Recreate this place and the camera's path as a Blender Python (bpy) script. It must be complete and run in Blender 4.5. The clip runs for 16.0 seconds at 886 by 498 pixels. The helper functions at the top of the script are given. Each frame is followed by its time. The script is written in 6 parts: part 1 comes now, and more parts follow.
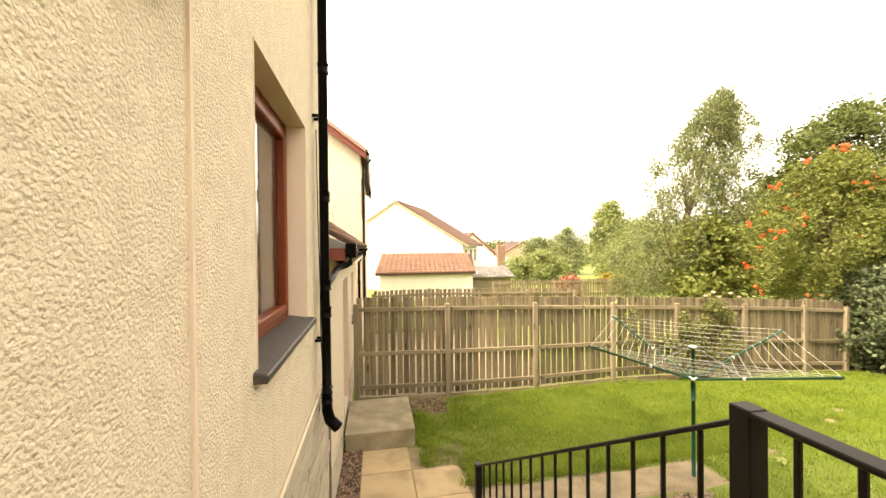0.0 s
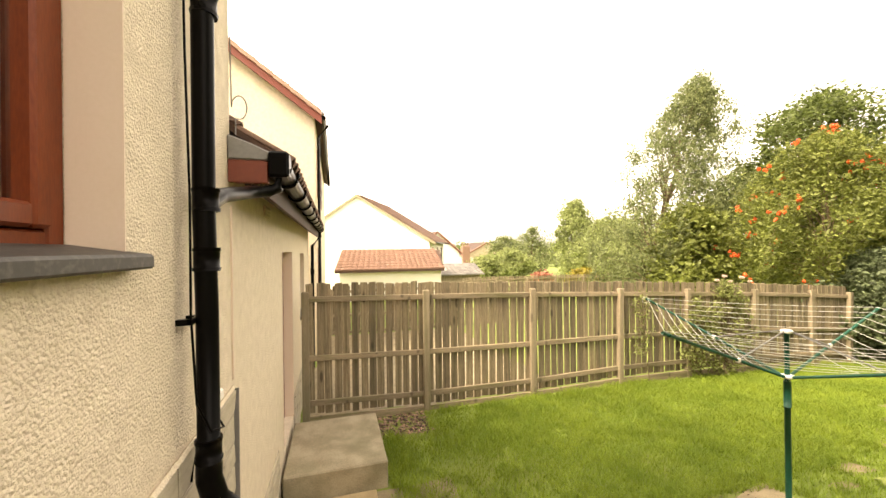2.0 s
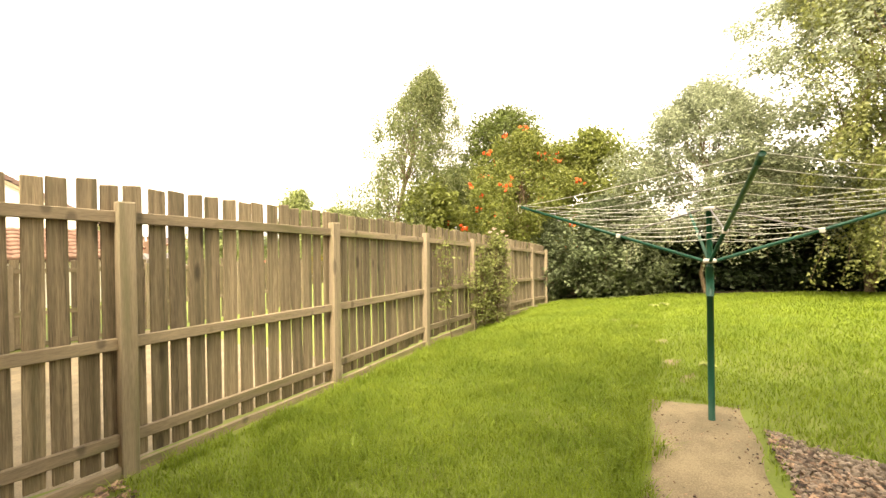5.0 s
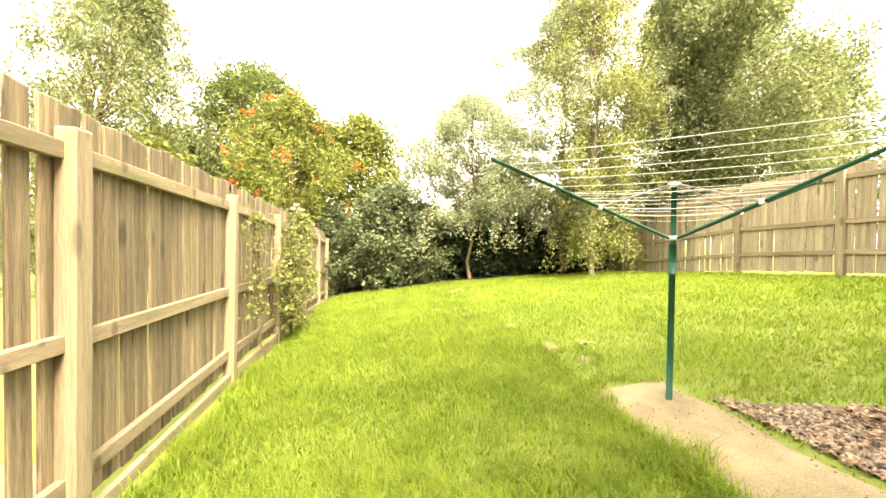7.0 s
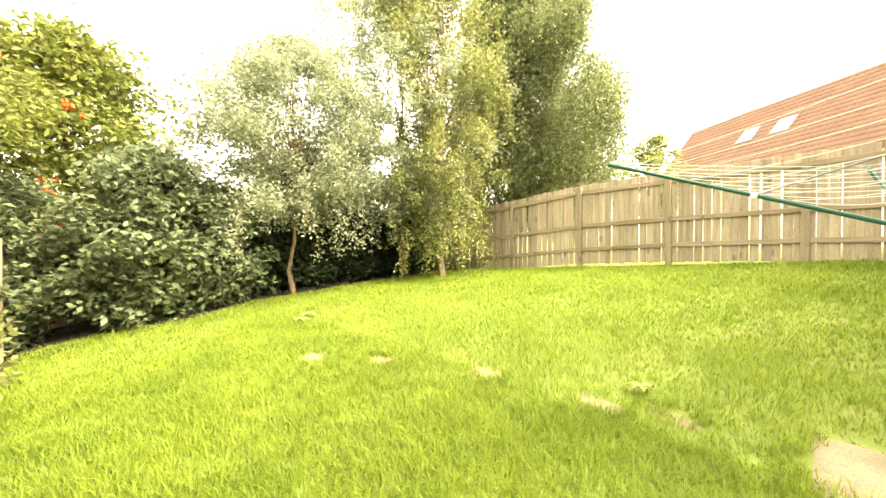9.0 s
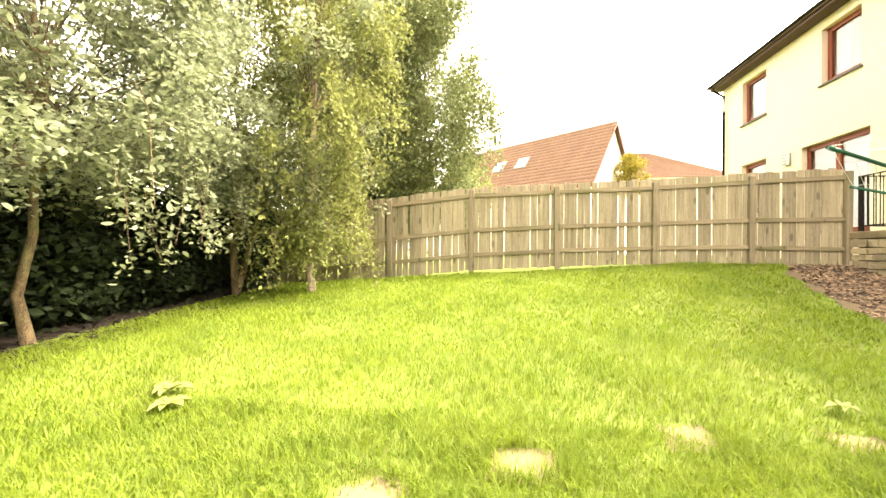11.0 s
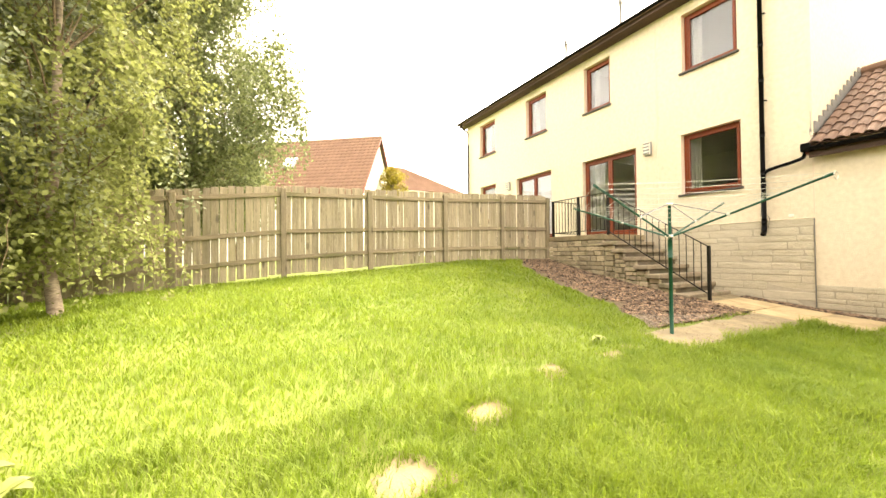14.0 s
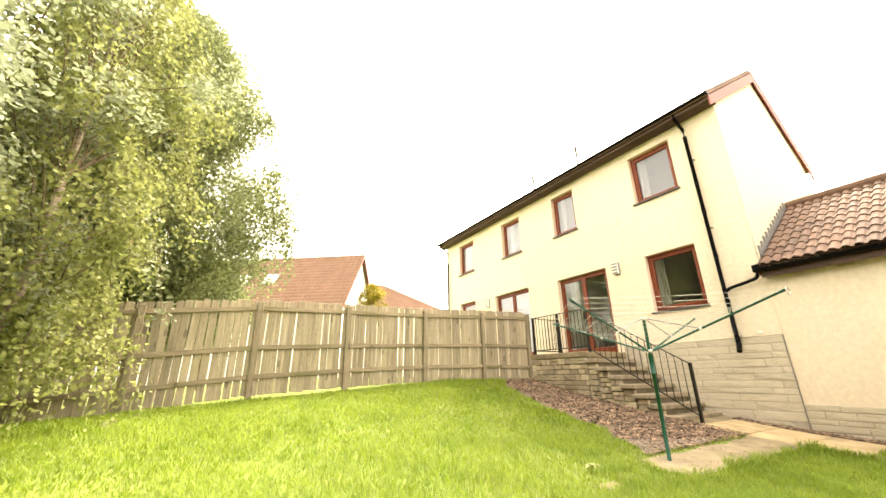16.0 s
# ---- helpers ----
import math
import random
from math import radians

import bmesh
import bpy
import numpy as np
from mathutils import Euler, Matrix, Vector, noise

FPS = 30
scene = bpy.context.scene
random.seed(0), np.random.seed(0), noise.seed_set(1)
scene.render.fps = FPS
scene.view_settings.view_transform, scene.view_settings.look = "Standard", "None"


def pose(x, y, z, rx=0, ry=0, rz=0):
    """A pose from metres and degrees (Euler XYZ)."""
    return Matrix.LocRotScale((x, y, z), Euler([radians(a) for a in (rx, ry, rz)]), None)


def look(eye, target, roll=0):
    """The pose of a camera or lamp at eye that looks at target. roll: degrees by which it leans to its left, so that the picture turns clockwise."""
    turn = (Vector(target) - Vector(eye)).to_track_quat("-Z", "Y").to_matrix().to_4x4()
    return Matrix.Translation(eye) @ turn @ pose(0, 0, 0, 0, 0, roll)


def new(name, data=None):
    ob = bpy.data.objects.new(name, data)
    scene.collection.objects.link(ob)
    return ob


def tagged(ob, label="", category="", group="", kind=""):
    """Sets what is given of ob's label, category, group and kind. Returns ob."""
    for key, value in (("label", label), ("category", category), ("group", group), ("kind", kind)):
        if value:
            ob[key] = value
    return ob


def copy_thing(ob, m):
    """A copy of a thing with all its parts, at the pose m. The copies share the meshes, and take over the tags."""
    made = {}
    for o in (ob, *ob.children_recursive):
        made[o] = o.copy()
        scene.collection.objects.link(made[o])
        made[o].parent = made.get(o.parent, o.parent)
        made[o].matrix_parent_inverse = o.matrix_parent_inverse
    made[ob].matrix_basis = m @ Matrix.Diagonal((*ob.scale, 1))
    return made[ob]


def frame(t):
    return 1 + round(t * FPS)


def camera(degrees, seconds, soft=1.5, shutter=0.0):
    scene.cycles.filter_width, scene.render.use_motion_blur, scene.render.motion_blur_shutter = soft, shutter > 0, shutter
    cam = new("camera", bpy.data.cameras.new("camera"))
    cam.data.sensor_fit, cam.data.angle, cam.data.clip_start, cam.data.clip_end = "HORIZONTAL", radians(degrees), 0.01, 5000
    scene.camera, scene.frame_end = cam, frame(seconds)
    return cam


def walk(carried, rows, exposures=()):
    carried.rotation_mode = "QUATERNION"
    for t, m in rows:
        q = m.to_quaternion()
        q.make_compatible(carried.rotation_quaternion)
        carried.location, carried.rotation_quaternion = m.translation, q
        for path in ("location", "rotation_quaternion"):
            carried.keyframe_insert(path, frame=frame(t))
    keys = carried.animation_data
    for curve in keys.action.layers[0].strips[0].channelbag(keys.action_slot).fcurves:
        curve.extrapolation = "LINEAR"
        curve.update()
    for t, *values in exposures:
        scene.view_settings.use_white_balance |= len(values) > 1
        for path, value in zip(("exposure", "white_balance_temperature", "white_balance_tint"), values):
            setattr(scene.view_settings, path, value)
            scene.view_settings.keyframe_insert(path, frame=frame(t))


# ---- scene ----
cam = camera(100.0, 16.0)
PATH = [
    (0, (0.456, -0.113, 2.995), (0.821, 1.853, 2.981), -0.6),
    (0.5, (0.45, 0.368, 2.949), (0.963, 2.301, 2.935), -0.6),
    (1, (0.458, 0.812, 2.836), (1.001, 2.737, 2.832), -0.6),
    (1.5, (0.493, 1.119, 2.686), (1.04, 3.043, 2.687), -0.8),
    (2, (0.513, 1.426, 2.516), (1.074, 3.346, 2.518), -0.7),
    (2.5, (0.523, 1.719, 2.354), (1.092, 3.636, 2.353), -0.6),
    (3, (0.539, 2.053, 2.17), (1.148, 3.958, 2.165), -0.5),
    (3.5, (0.567, 2.385, 1.958), (1.307, 4.243, 1.949), -0.3),
    (4, (0.58, 2.715, 1.735), (1.638, 4.412, 1.741), -0.3),
    (4.5, (0.724, 3.134, 1.627), (2.088, 4.597, 1.612), -1.0),
    (5, (0.821, 3.79, 1.575), (2.529, 4.831, 1.567), -1.0),
    (5.2, (0.935, 3.956, 1.564), (2.725, 4.848, 1.549), -0.7),
    (7.3, (1.996, 5.761, 1.397), (3.925, 5.235, 1.366), 0.4),
    (7.5, (2.183, 5.858, 1.397), (4.078, 5.217, 1.372), 0.1),
    (8, (2.808, 6.0, 1.39), (4.589, 5.09, 1.358), 0.2),
    (8.2, (3.091, 6.062, 1.394), (4.809, 5.039, 1.362), 0.0),
    (10.3, (6.445, 6.32, 1.364), (7.207, 4.471, 1.352), 0.5),
    (10.5, (6.678, 6.243, 1.343), (7.329, 4.352, 1.342), 0.4),
    (11, (7.251, 6.043, 1.3), (7.542, 4.064, 1.311), 0.6),
    (11.5, (7.644, 5.983, 1.275), (7.615, 3.983, 1.305), 0.5),
    (12, (7.856, 6.083, 1.258), (7.449, 4.125, 1.278), 0.4),
    (12.5, (8.124, 6.022, 1.226), (7.468, 4.133, 1.252), -0.0),
    (13, (8.308, 6.056, 1.234), (7.465, 4.243, 1.264), -0.4),
    (13.5, (8.361, 6.091, 1.233), (7.482, 4.295, 1.262), -0.5),
    (14, (8.382, 6.1, 1.249), (7.439, 4.337, 1.283), -0.5),
    (14.5, (8.388, 6.105, 1.255), (7.385, 4.381, 1.406), -0.5),
    (15, (8.391, 6.108, 1.24), (7.38, 4.413, 1.564), -0.7),
    (15.5, (8.384, 6.114, 1.219), (7.382, 4.453, 1.702), -0.9),
    (16, (8.4, 6.128, 1.192), (7.415, 4.513, 1.843), -0.7),
]
EXPOSURE = [(0, 2.35, 8500, 14), (4, 2.3, 8500, 14), (5, 2.4, 8500, 12), (7.3, 3.2, 8400, 9), (8.2, 3.2, 8400, 9), (10.3, 3.15, 8300, 9), (12, 3.07, 8200, 10), (16, 2.97, 8100, 11)]
walk(cam, [(t, look(e, g, r)) for t, e, g, r in PATH], exposures=EXPOSURE)

# ---- light ----
world = bpy.data.worlds.new("overcast_sky")
scene.world = world
world.use_nodes = True
wt = world.node_tree
wt.nodes.clear()
w_out = wt.nodes.new("ShaderNodeOutputWorld")
w_bg = wt.nodes.new("ShaderNodeBackground")
w_sky = wt.nodes.new("ShaderNodeTexSky")
w_sky.sky_type = "NISHITA"
w_sky.sun_disc = False
w_sky.sun_elevation = radians(50)
w_sky.sun_rotation = radians(-104)
w_sky.dust_density = 4.0
w_bw = wt.nodes.new("ShaderNodeRGBToBW")
w_mix = wt.nodes.new("ShaderNodeMix")
w_mix.data_type = "RGBA"
w_mix.inputs[0].default_value = 0.9
w_noise = wt.nodes.new("ShaderNodeTexNoise")
w_noise.inputs["Scale"].default_value = 1.6
w_noise.inputs["Detail"].default_value = 5.0
w_cloud = wt.nodes.new("ShaderNodeMapRange")
w_cloud.inputs[1].default_value, w_cloud.inputs[2].default_value = 0.35, 0.7
w_cloud.inputs[3].default_value, w_cloud.inputs[4].default_value = 0.5, 1.58
w_mul = wt.nodes.new("ShaderNodeMix")
w_mul.data_type, w_mul.blend_type = "RGBA", "MULTIPLY"
w_mul.inputs[0].default_value = 1.0
wt.links.new(w_sky.outputs[0], w_bw.inputs[0])
wt.links.new(w_sky.outputs[0], w_mix.inputs[6])
w_pow = wt.nodes.new("ShaderNodeMath")
w_pow.operation = "POWER"
w_pow.inputs[1].default_value = 0.45
w_gain = wt.nodes.new("ShaderNodeMath")
w_gain.operation = "MULTIPLY"
w_gain.inputs[1].default_value = 3.25
wt.links.new(w_bw.outputs[0], w_pow.inputs[0])
wt.links.new(w_pow.outputs[0], w_gain.inputs[0])
wt.links.new(w_gain.outputs[0], w_mix.inputs[7])
wt.links.new(w_noise.outputs[0], w_cloud.inputs[0])
wt.links.new(w_mix.outputs[2], w_mul.inputs[6])
wt.links.new(w_cloud.outputs[0], w_mul.inputs[7])
wt.links.new(w_mul.outputs[2], w_bg.inputs[0])
wt.links.new(w_bg.outputs[0], w_out.inputs[0])
w_bg.inputs[1].default_value = 0.15

sun_data = bpy.data.lights.new("sun", "SUN")
sun_data.energy, sun_data.angle, sun_data.color = 1.7, radians(22), (1.0, 0.94, 0.84)
sun = new("sun", sun_data)
sun.matrix_world = look((-6.6, -1.75, 8.2), (0, 0, 0))


# ---- materials ----
def mat(name, c1, c2=None, rough=0.8, scale=6.0, fine=60.0, bump=0.15, dist=0.01, metal=0.0, stretch=(1, 1, 1), rand=0.0,
        stain=None, stain_scale=1.2, stain_amount=0.35, kind="NOISE", coords="Object", island=0.0, translucent=0.0, spec=0.5, sharp=0.2, knots=0.0):
    m = bpy.data.materials.new(name)
    m.use_nodes = True
    nt = m.node_tree
    bs = nt.nodes["Principled BSDF"]
    bs.inputs["Roughness"].default_value = rough
    bs.inputs["Metallic"].default_value = metal
    bs.inputs["Specular IOR Level"].default_value = spec
    tc = nt.nodes.new("ShaderNodeTexCoord")
    mp = nt.nodes.new("ShaderNodeMapping")
    mp.inputs["Scale"].default_value = stretch
    if coords == "World":
        geo = nt.nodes.new("ShaderNodeNewGeometry")
        nt.links.new(geo.outputs["Position"], mp.inputs[0])
    else:
        nt.links.new(tc.outputs["Object"], mp.inputs[0])
    if rand:
        oi = nt.nodes.new("ShaderNodeObjectInfo")
        add = nt.nodes.new("ShaderNodeVectorMath")
        sc = nt.nodes.new("ShaderNodeMath")
        sc.operation = "MULTIPLY"
        sc.inputs[1].default_value = 37.0
        nt.links.new(oi.outputs["Random"], sc.inputs[0])
        nt.links.new(mp.outputs[0], add.inputs[0])
        nt.links.new(sc.outputs[0], add.inputs[1])
        vec = add.outputs[0]
    else:
        vec = mp.outputs[0]

    def noise_node(s, detail=4.0):
        n = nt.nodes.new("ShaderNodeTexNoise")
        n.inputs["Scale"].default_value, n.inputs["Detail"].default_value = s, detail
        nt.links.new(vec, n.inputs["Vector"])
        return n

    def mixer(fac, a, b, blend="MIX"):
        x = nt.nodes.new("ShaderNodeMix")
        x.data_type, x.blend_type = "RGBA", blend
        for v, i in ((fac, 0), (a, 6), (b, 7)):
            if hasattr(v, "is_linked"):
                nt.links.new(v, x.inputs[i])
            else:
                x.inputs[i].default_value = v if i == 0 else (*v, 1)
        return x.outputs[2]

    c2 = c2 or tuple(0.8 * v for v in c1)
    n1, n2 = noise_node(scale), noise_node(fine, 3.0)
    ramp = nt.nodes.new("ShaderNodeMapRange")
    ramp.inputs[1].default_value, ramp.inputs[2].default_value = 0.5 - sharp, 0.5 + sharp
    both = nt.nodes.new("ShaderNodeMath")
    both.operation = "MULTIPLY_ADD"
    both.inputs[1].default_value = 0.5
    half = nt.nodes.new("ShaderNodeMath")
    half.operation = "MULTIPLY"
    half.inputs[1].default_value = 0.5
    nt.links.new(n2.outputs[0], half.inputs[0])
    nt.links.new(n1.outputs[0], both.inputs[0])
    nt.links.new(half.outputs[0], both.inputs[2])
    nt.links.new(both.outputs[0], ramp.inputs[0])
    col = mixer(ramp.outputs[0], c1, c2)
    if stain:
        n3 = noise_node(stain_scale, 5.0)
        r3 = nt.nodes.new("ShaderNodeMapRange")
        r3.inputs[1].default_value, r3.inputs[2].default_value = 0.5, 0.72
        r3.inputs[4].default_value = stain_amount
        nt.links.new(n3.outputs[0], r3.inputs[0])
        col = mixer(r3.outputs[0], col, stain)
    if knots:
        kv = nt.nodes.new("ShaderNodeTexVoronoi")
        kv.inputs["Scale"].default_value = 5.5
        km = nt.nodes.new("ShaderNodeMapping")
        km.inputs["Scale"].default_value = (1.0 / stretch[0], 1.0 / stretch[1], 0.55 / stretch[2])
        nt.links.new(vec, km.inputs[0])
        nt.links.new(km.outputs[0], kv.inputs["Vector"])
        kr = nt.nodes.new("ShaderNodeMapRange")
        kr.inputs[1].default_value, kr.inputs[2].default_value = 0.09, 0.17
        kr.inputs[3].default_value, kr.inputs[4].default_value = knots, 0.0
        nt.links.new(kv.outputs["Distance"], kr.inputs[0])
        col = mixer(kr.outputs[0], col, tuple(0.35 * v for v in c2))
    for amount, source in ((rand, "obj"), (island, "isl")):
        if amount:
            nd = nt.nodes.new("ShaderNodeObjectInfo" if source == "obj" else "ShaderNodeNewGeometry")
            r = nt.nodes.new("ShaderNodeMapRange")
            r.inputs[3].default_value, r.inputs[4].default_value = 1 - amount, 1 + amount
            nt.links.new(nd.outputs["Random" if source == "obj" else "Random Per Island"], r.inputs[0])
            cc = nt.nodes.new("ShaderNodeCombineColor")
            for i in range(3):
                nt.links.new(r.outputs[0], cc.inputs[i])
            col = mixer(1.0, col, cc.outputs[0], "MULTIPLY")
    nt.links.new(col, bs.inputs["Base Color"])
    if bump:
        b = nt.nodes.new("ShaderNodeBump")
        b.inputs["Strength"].default_value, b.inputs["Distance"].default_value = bump, dist
        if kind == "VORONOI":
            v = nt.nodes.new("ShaderNodeTexVoronoi")
            v.feature = "F1"
            v.inputs["Scale"].default_value = fine
            warp = nt.nodes.new("ShaderNodeVectorMath")
            warp.operation = "MULTIPLY_ADD"
            n4 = noise_node(fine * 0.5, 2.0)
            nt.links.new(n4.outputs[1], warp.inputs[0])
            warp.inputs[1].default_value = (0.012, 0.012, 0.012)
            nt.links.new(vec, warp.inputs[2])
            nt.links.new(warp.outputs[0], v.inputs["Vector"])
            inv = nt.nodes.new("ShaderNodeMath")
            inv.operation = "SUBTRACT"
            lump = nt.nodes.new("ShaderNodeMath")
            lump.operation = "MULTIPLY_ADD"
            lump.inputs[1].default_value = 2.6
            lump.inputs[2].default_value = 0.4
            nt.links.new(n2.outputs[0], lump.inputs[0])
            nt.links.new(lump.outputs[0], inv.inputs[0])
            nt.links.new(v.outputs["Distance"], inv.inputs[1])
            nt.links.new(inv.outputs[0], b.inputs["Height"])
        else:
            nt.links.new(both.outputs[0], b.inputs["Height"])
        nt.links.new(b.outputs[0], bs.inputs["Normal"])
    if translucent:
        tr = nt.nodes.new("ShaderNodeBsdfTranslucent")
        nt.links.new(col, tr.inputs[0])
        ms = nt.nodes.new("ShaderNodeMixShader")
        ms.inputs[0].default_value = translucent
        nt.links.new(bs.outputs[0], ms.inputs[1])
        nt.links.new(tr.outputs[0], ms.inputs[2])
        nt.links.new(ms.outputs[0], nt.nodes["Material Output"].inputs[0])
    return m


def glass(name, ior=1.58):
    m = bpy.data.materials.new(name)
    m.use_nodes = True
    bs = m.node_tree.nodes["Principled BSDF"]
    bs.inputs["Base Color"].default_value = (0.93, 0.96, 0.95, 1)
    bs.inputs["Transmission Weight"].default_value = 1.0
    bs.inputs["Roughness"].default_value = 0.0
    bs.inputs["IOR"].default_value = ior
    return m


M_ROUGHCAST = mat("cream_roughcast", (0.79, 0.685, 0.53), (0.65, 0.55, 0.41), 0.95, 14.0, 105.0, 0.62, 0.009, kind="VORONOI", stain=(0.62, 0.53, 0.38), stain_amount=0.14, sharp=0.14)
M_PLASTER = mat("smooth_plaster", (0.74, 0.60, 0.48), (0.70, 0.56, 0.43), 0.9, 4.0, 90.0, 0.1, 0.003)
M_PALE = mat("pale_render", (0.80, 0.77, 0.70), (0.74, 0.70, 0.62), 0.9, 2.0, 30.0, 0.2, 0.005)
M_STONE = mat("sandstone_block", (0.52, 0.43, 0.3), (0.32, 0.26, 0.175), 0.9, 7.0, 55.0, 0.6, 0.012, rand=0.3, stain=(0.17, 0.18, 0.07), stain_scale=3.0, stain_amount=0.5, sharp=0.13)
M_PLINTH = mat("pale_split_stone", (0.6, 0.53, 0.41), (0.47, 0.41, 0.305), 0.9, 8.0, 60.0, 0.8, 0.016, rand=0.07, stain=(0.3, 0.26, 0.18), stain_scale=3.0)
M_MORTAR = mat("mortar", (0.47, 0.41, 0.32), (0.36, 0.31, 0.24), 0.95, 10, 90, 0.3, 0.004)
M_CONCRETE = mat("concrete", (0.31, 0.243, 0.145), (0.18, 0.139, 0.08), 0.75, 5.0, 110, 0.4, 0.005, coords="World", stain=(0.15, 0.125, 0.075), stain_scale=2.4, stain_amount=0.6, sharp=0.1)
M_SLAB = mat("door_slab_concrete", (0.4, 0.335, 0.23), (0.24, 0.2, 0.128), 0.7, 5.0, 110, 0.4, 0.005, coords="World", stain=(0.17, 0.155, 0.085), stain_scale=3.2, stain_amount=0.7, sharp=0.1)
# mossy concrete, toned down for the shadow below the treads
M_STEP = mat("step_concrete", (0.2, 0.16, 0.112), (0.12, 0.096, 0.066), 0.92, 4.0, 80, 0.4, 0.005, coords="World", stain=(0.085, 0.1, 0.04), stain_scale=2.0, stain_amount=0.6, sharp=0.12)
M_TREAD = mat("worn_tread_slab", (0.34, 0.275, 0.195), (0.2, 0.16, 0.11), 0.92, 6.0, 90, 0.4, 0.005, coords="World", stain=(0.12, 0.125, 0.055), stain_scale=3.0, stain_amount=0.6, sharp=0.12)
M_PAVING = mat("buff_paving", (0.52, 0.40, 0.235), (0.42, 0.31, 0.175), 0.9, 3.0, 90, 0.25, 0.004, rand=0.08, stain=(0.22, 0.18, 0.1), stain_scale=3.0, stain_amount=0.55, sharp=0.12)
M_WOOD = mat("weathered_board", (0.335, 0.265, 0.167), (0.095, 0.072, 0.045), 0.88, 5.0, 40, 0.35, 0.004, stretch=(9, 9, 0.5), rand=0.28, stain=(0.08, 0.073, 0.038), stain_scale=2.2, stain_amount=0.7, sharp=0.17, knots=0.75)
M_PALEWOOD = mat("pale_weathered_board", (0.385, 0.32, 0.22), (0.2, 0.163, 0.108), 0.88, 3.0, 30, 0.35, 0.004, stretch=(9, 9, 0.8), rand=0.2, stain=(0.2, 0.175, 0.09), stain_scale=2.2, stain_amount=0.5, sharp=0.13, knots=0.6)
M_POST = mat("fence_post_timber", (0.31, 0.25, 0.165), (0.185, 0.148, 0.098), 0.88, 3.0, 30, 0.35, 0.004, stretch=(8, 8, 0.8), rand=0.12, stain=(0.13, 0.135, 0.06), stain_scale=2.0, stain_amount=0.55, sharp=0.13, knots=0.6)
M_RAIL = mat("fence_rail_timber", (0.31, 0.245, 0.16), (0.185, 0.145, 0.095), 0.88, 3.0, 30, 0.35, 0.004, stretch=(0.8, 8, 8), rand=0.15, stain=(0.11, 0.12, 0.035), stain_scale=1.6, stain_amount=0.8, sharp=0.13, knots=0.6)
M_FRAME = mat("red_brown_timber", (0.22, 0.044, 0.012), (0.125, 0.024, 0.008), 0.42, 3.0, 40, 0.12, 0.002, stretch=(6, 6, 1), spec=0.3)
M_FASCIA = mat("brown_fascia", (0.075, 0.036, 0.022), (0.04, 0.02, 0.013), 0.75, 3.0, 40, 0.3, 0.003, stretch=(6, 1, 6), sharp=0.12)
M_REDBOARD = mat("red_bargeboard", (0.2, 0.042, 0.022), (0.15, 0.033, 0.018), 0.6, 3.0, 30, 0.1, 0.002)
M_BLACK = mat("black_pvc", (0.002, 0.0018, 0.0018), (0.004, 0.0035, 0.0033), 0.3, 5.0, 60, 0.05, 0.001, spec=0.06)
M_IRON = mat("black_painted_iron", (0.009, 0.008, 0.0075), (0.018, 0.015, 0.012), 0.4, 6.0, 80, 0.1, 0.001, spec=0.2)
M_SLATE = mat("dark_sill_stone", (0.05, 0.043, 0.037), (0.028, 0.024, 0.021), 0.55, 5.0, 70, 0.2, 0.003, stain=(0.3, 0.27, 0.22), stain_scale=60.0, stain_amount=0.18)
M_TILE = mat("red_clay_pantile", (0.17, 0.092, 0.058), (0.07, 0.04, 0.027), 0.85, 5.0, 60, 0.2, 0.004, rand=0.2)
M_TILEFAR = mat("far_red_tile", (0.245, 0.14, 0.098), (0.18, 0.1, 0.07), 0.85, 1.2, 9, 0.0, island=0.06)
M_VERGE = mat("pale_verge_tile", (0.42, 0.27, 0.2), (0.3, 0.19, 0.14), 0.85, 5.0, 60, 0.2, 0.004)
M_GREYTILE = mat("grey_roof_tile", (0.24, 0.22, 0.2), (0.17, 0.16, 0.15), 0.85, 3.0, 30, 0.2, 0.004, island=0.22)
M_LEAD = mat("lead_flashing", (0.26, 0.25, 0.24), (0.19, 0.185, 0.18), 0.55, 6, 50, 0.2, 0.003, metal=0.4)
M_GREEN = mat("green_painted_steel", (0.01, 0.085, 0.05), (0.007, 0.062, 0.037), 0.42, 5, 60, 0.05, 0.001, spec=0.3)
M_WHITE = mat("white_plastic", (0.75, 0.73, 0.68), (0.66, 0.64, 0.58), 0.45, 5, 60, 0.05, 0.001)
M_LINE = mat("pale_line_cord", (0.62, 0.62, 0.56), (0.5, 0.5, 0.45), 0.6, 8, 60, 0.0)
M_GLASS = glass("window_glass")
M_CURTAIN = mat("pale_curtain", (0.62, 0.58, 0.5), (0.5, 0.47, 0.4), 0.9, 6, 60, 0.2, 0.003, stretch=(6, 6, 0.5), translucent=0.3)
M_ROOM = mat("room_plaster", (0.55, 0.5, 0.44), (0.5, 0.45, 0.4), 0.9, 3, 40, 0.05, 0.002)
M_SOIL = mat("lawn_soil", (0.19, 0.24, 0.045), (0.13, 0.175, 0.032), 0.95, 5.0, 60, 0.5, 0.01, coords="World", stain=(0.3, 0.25, 0.1), stain_scale=1.5, stain_amount=0.35)
M_BARE = mat("bare_sandy_patch", (0.27, 0.215, 0.12), (0.17, 0.14, 0.07), 0.95, 9, 90, 0.4, 0.006, coords="World")
M_BARK = mat("bark_chips", (0.3, 0.195, 0.125), (0.05, 0.03, 0.019), 0.85, 14, 60, 0.3, 0.003, island=0.8, sharp=0.07)
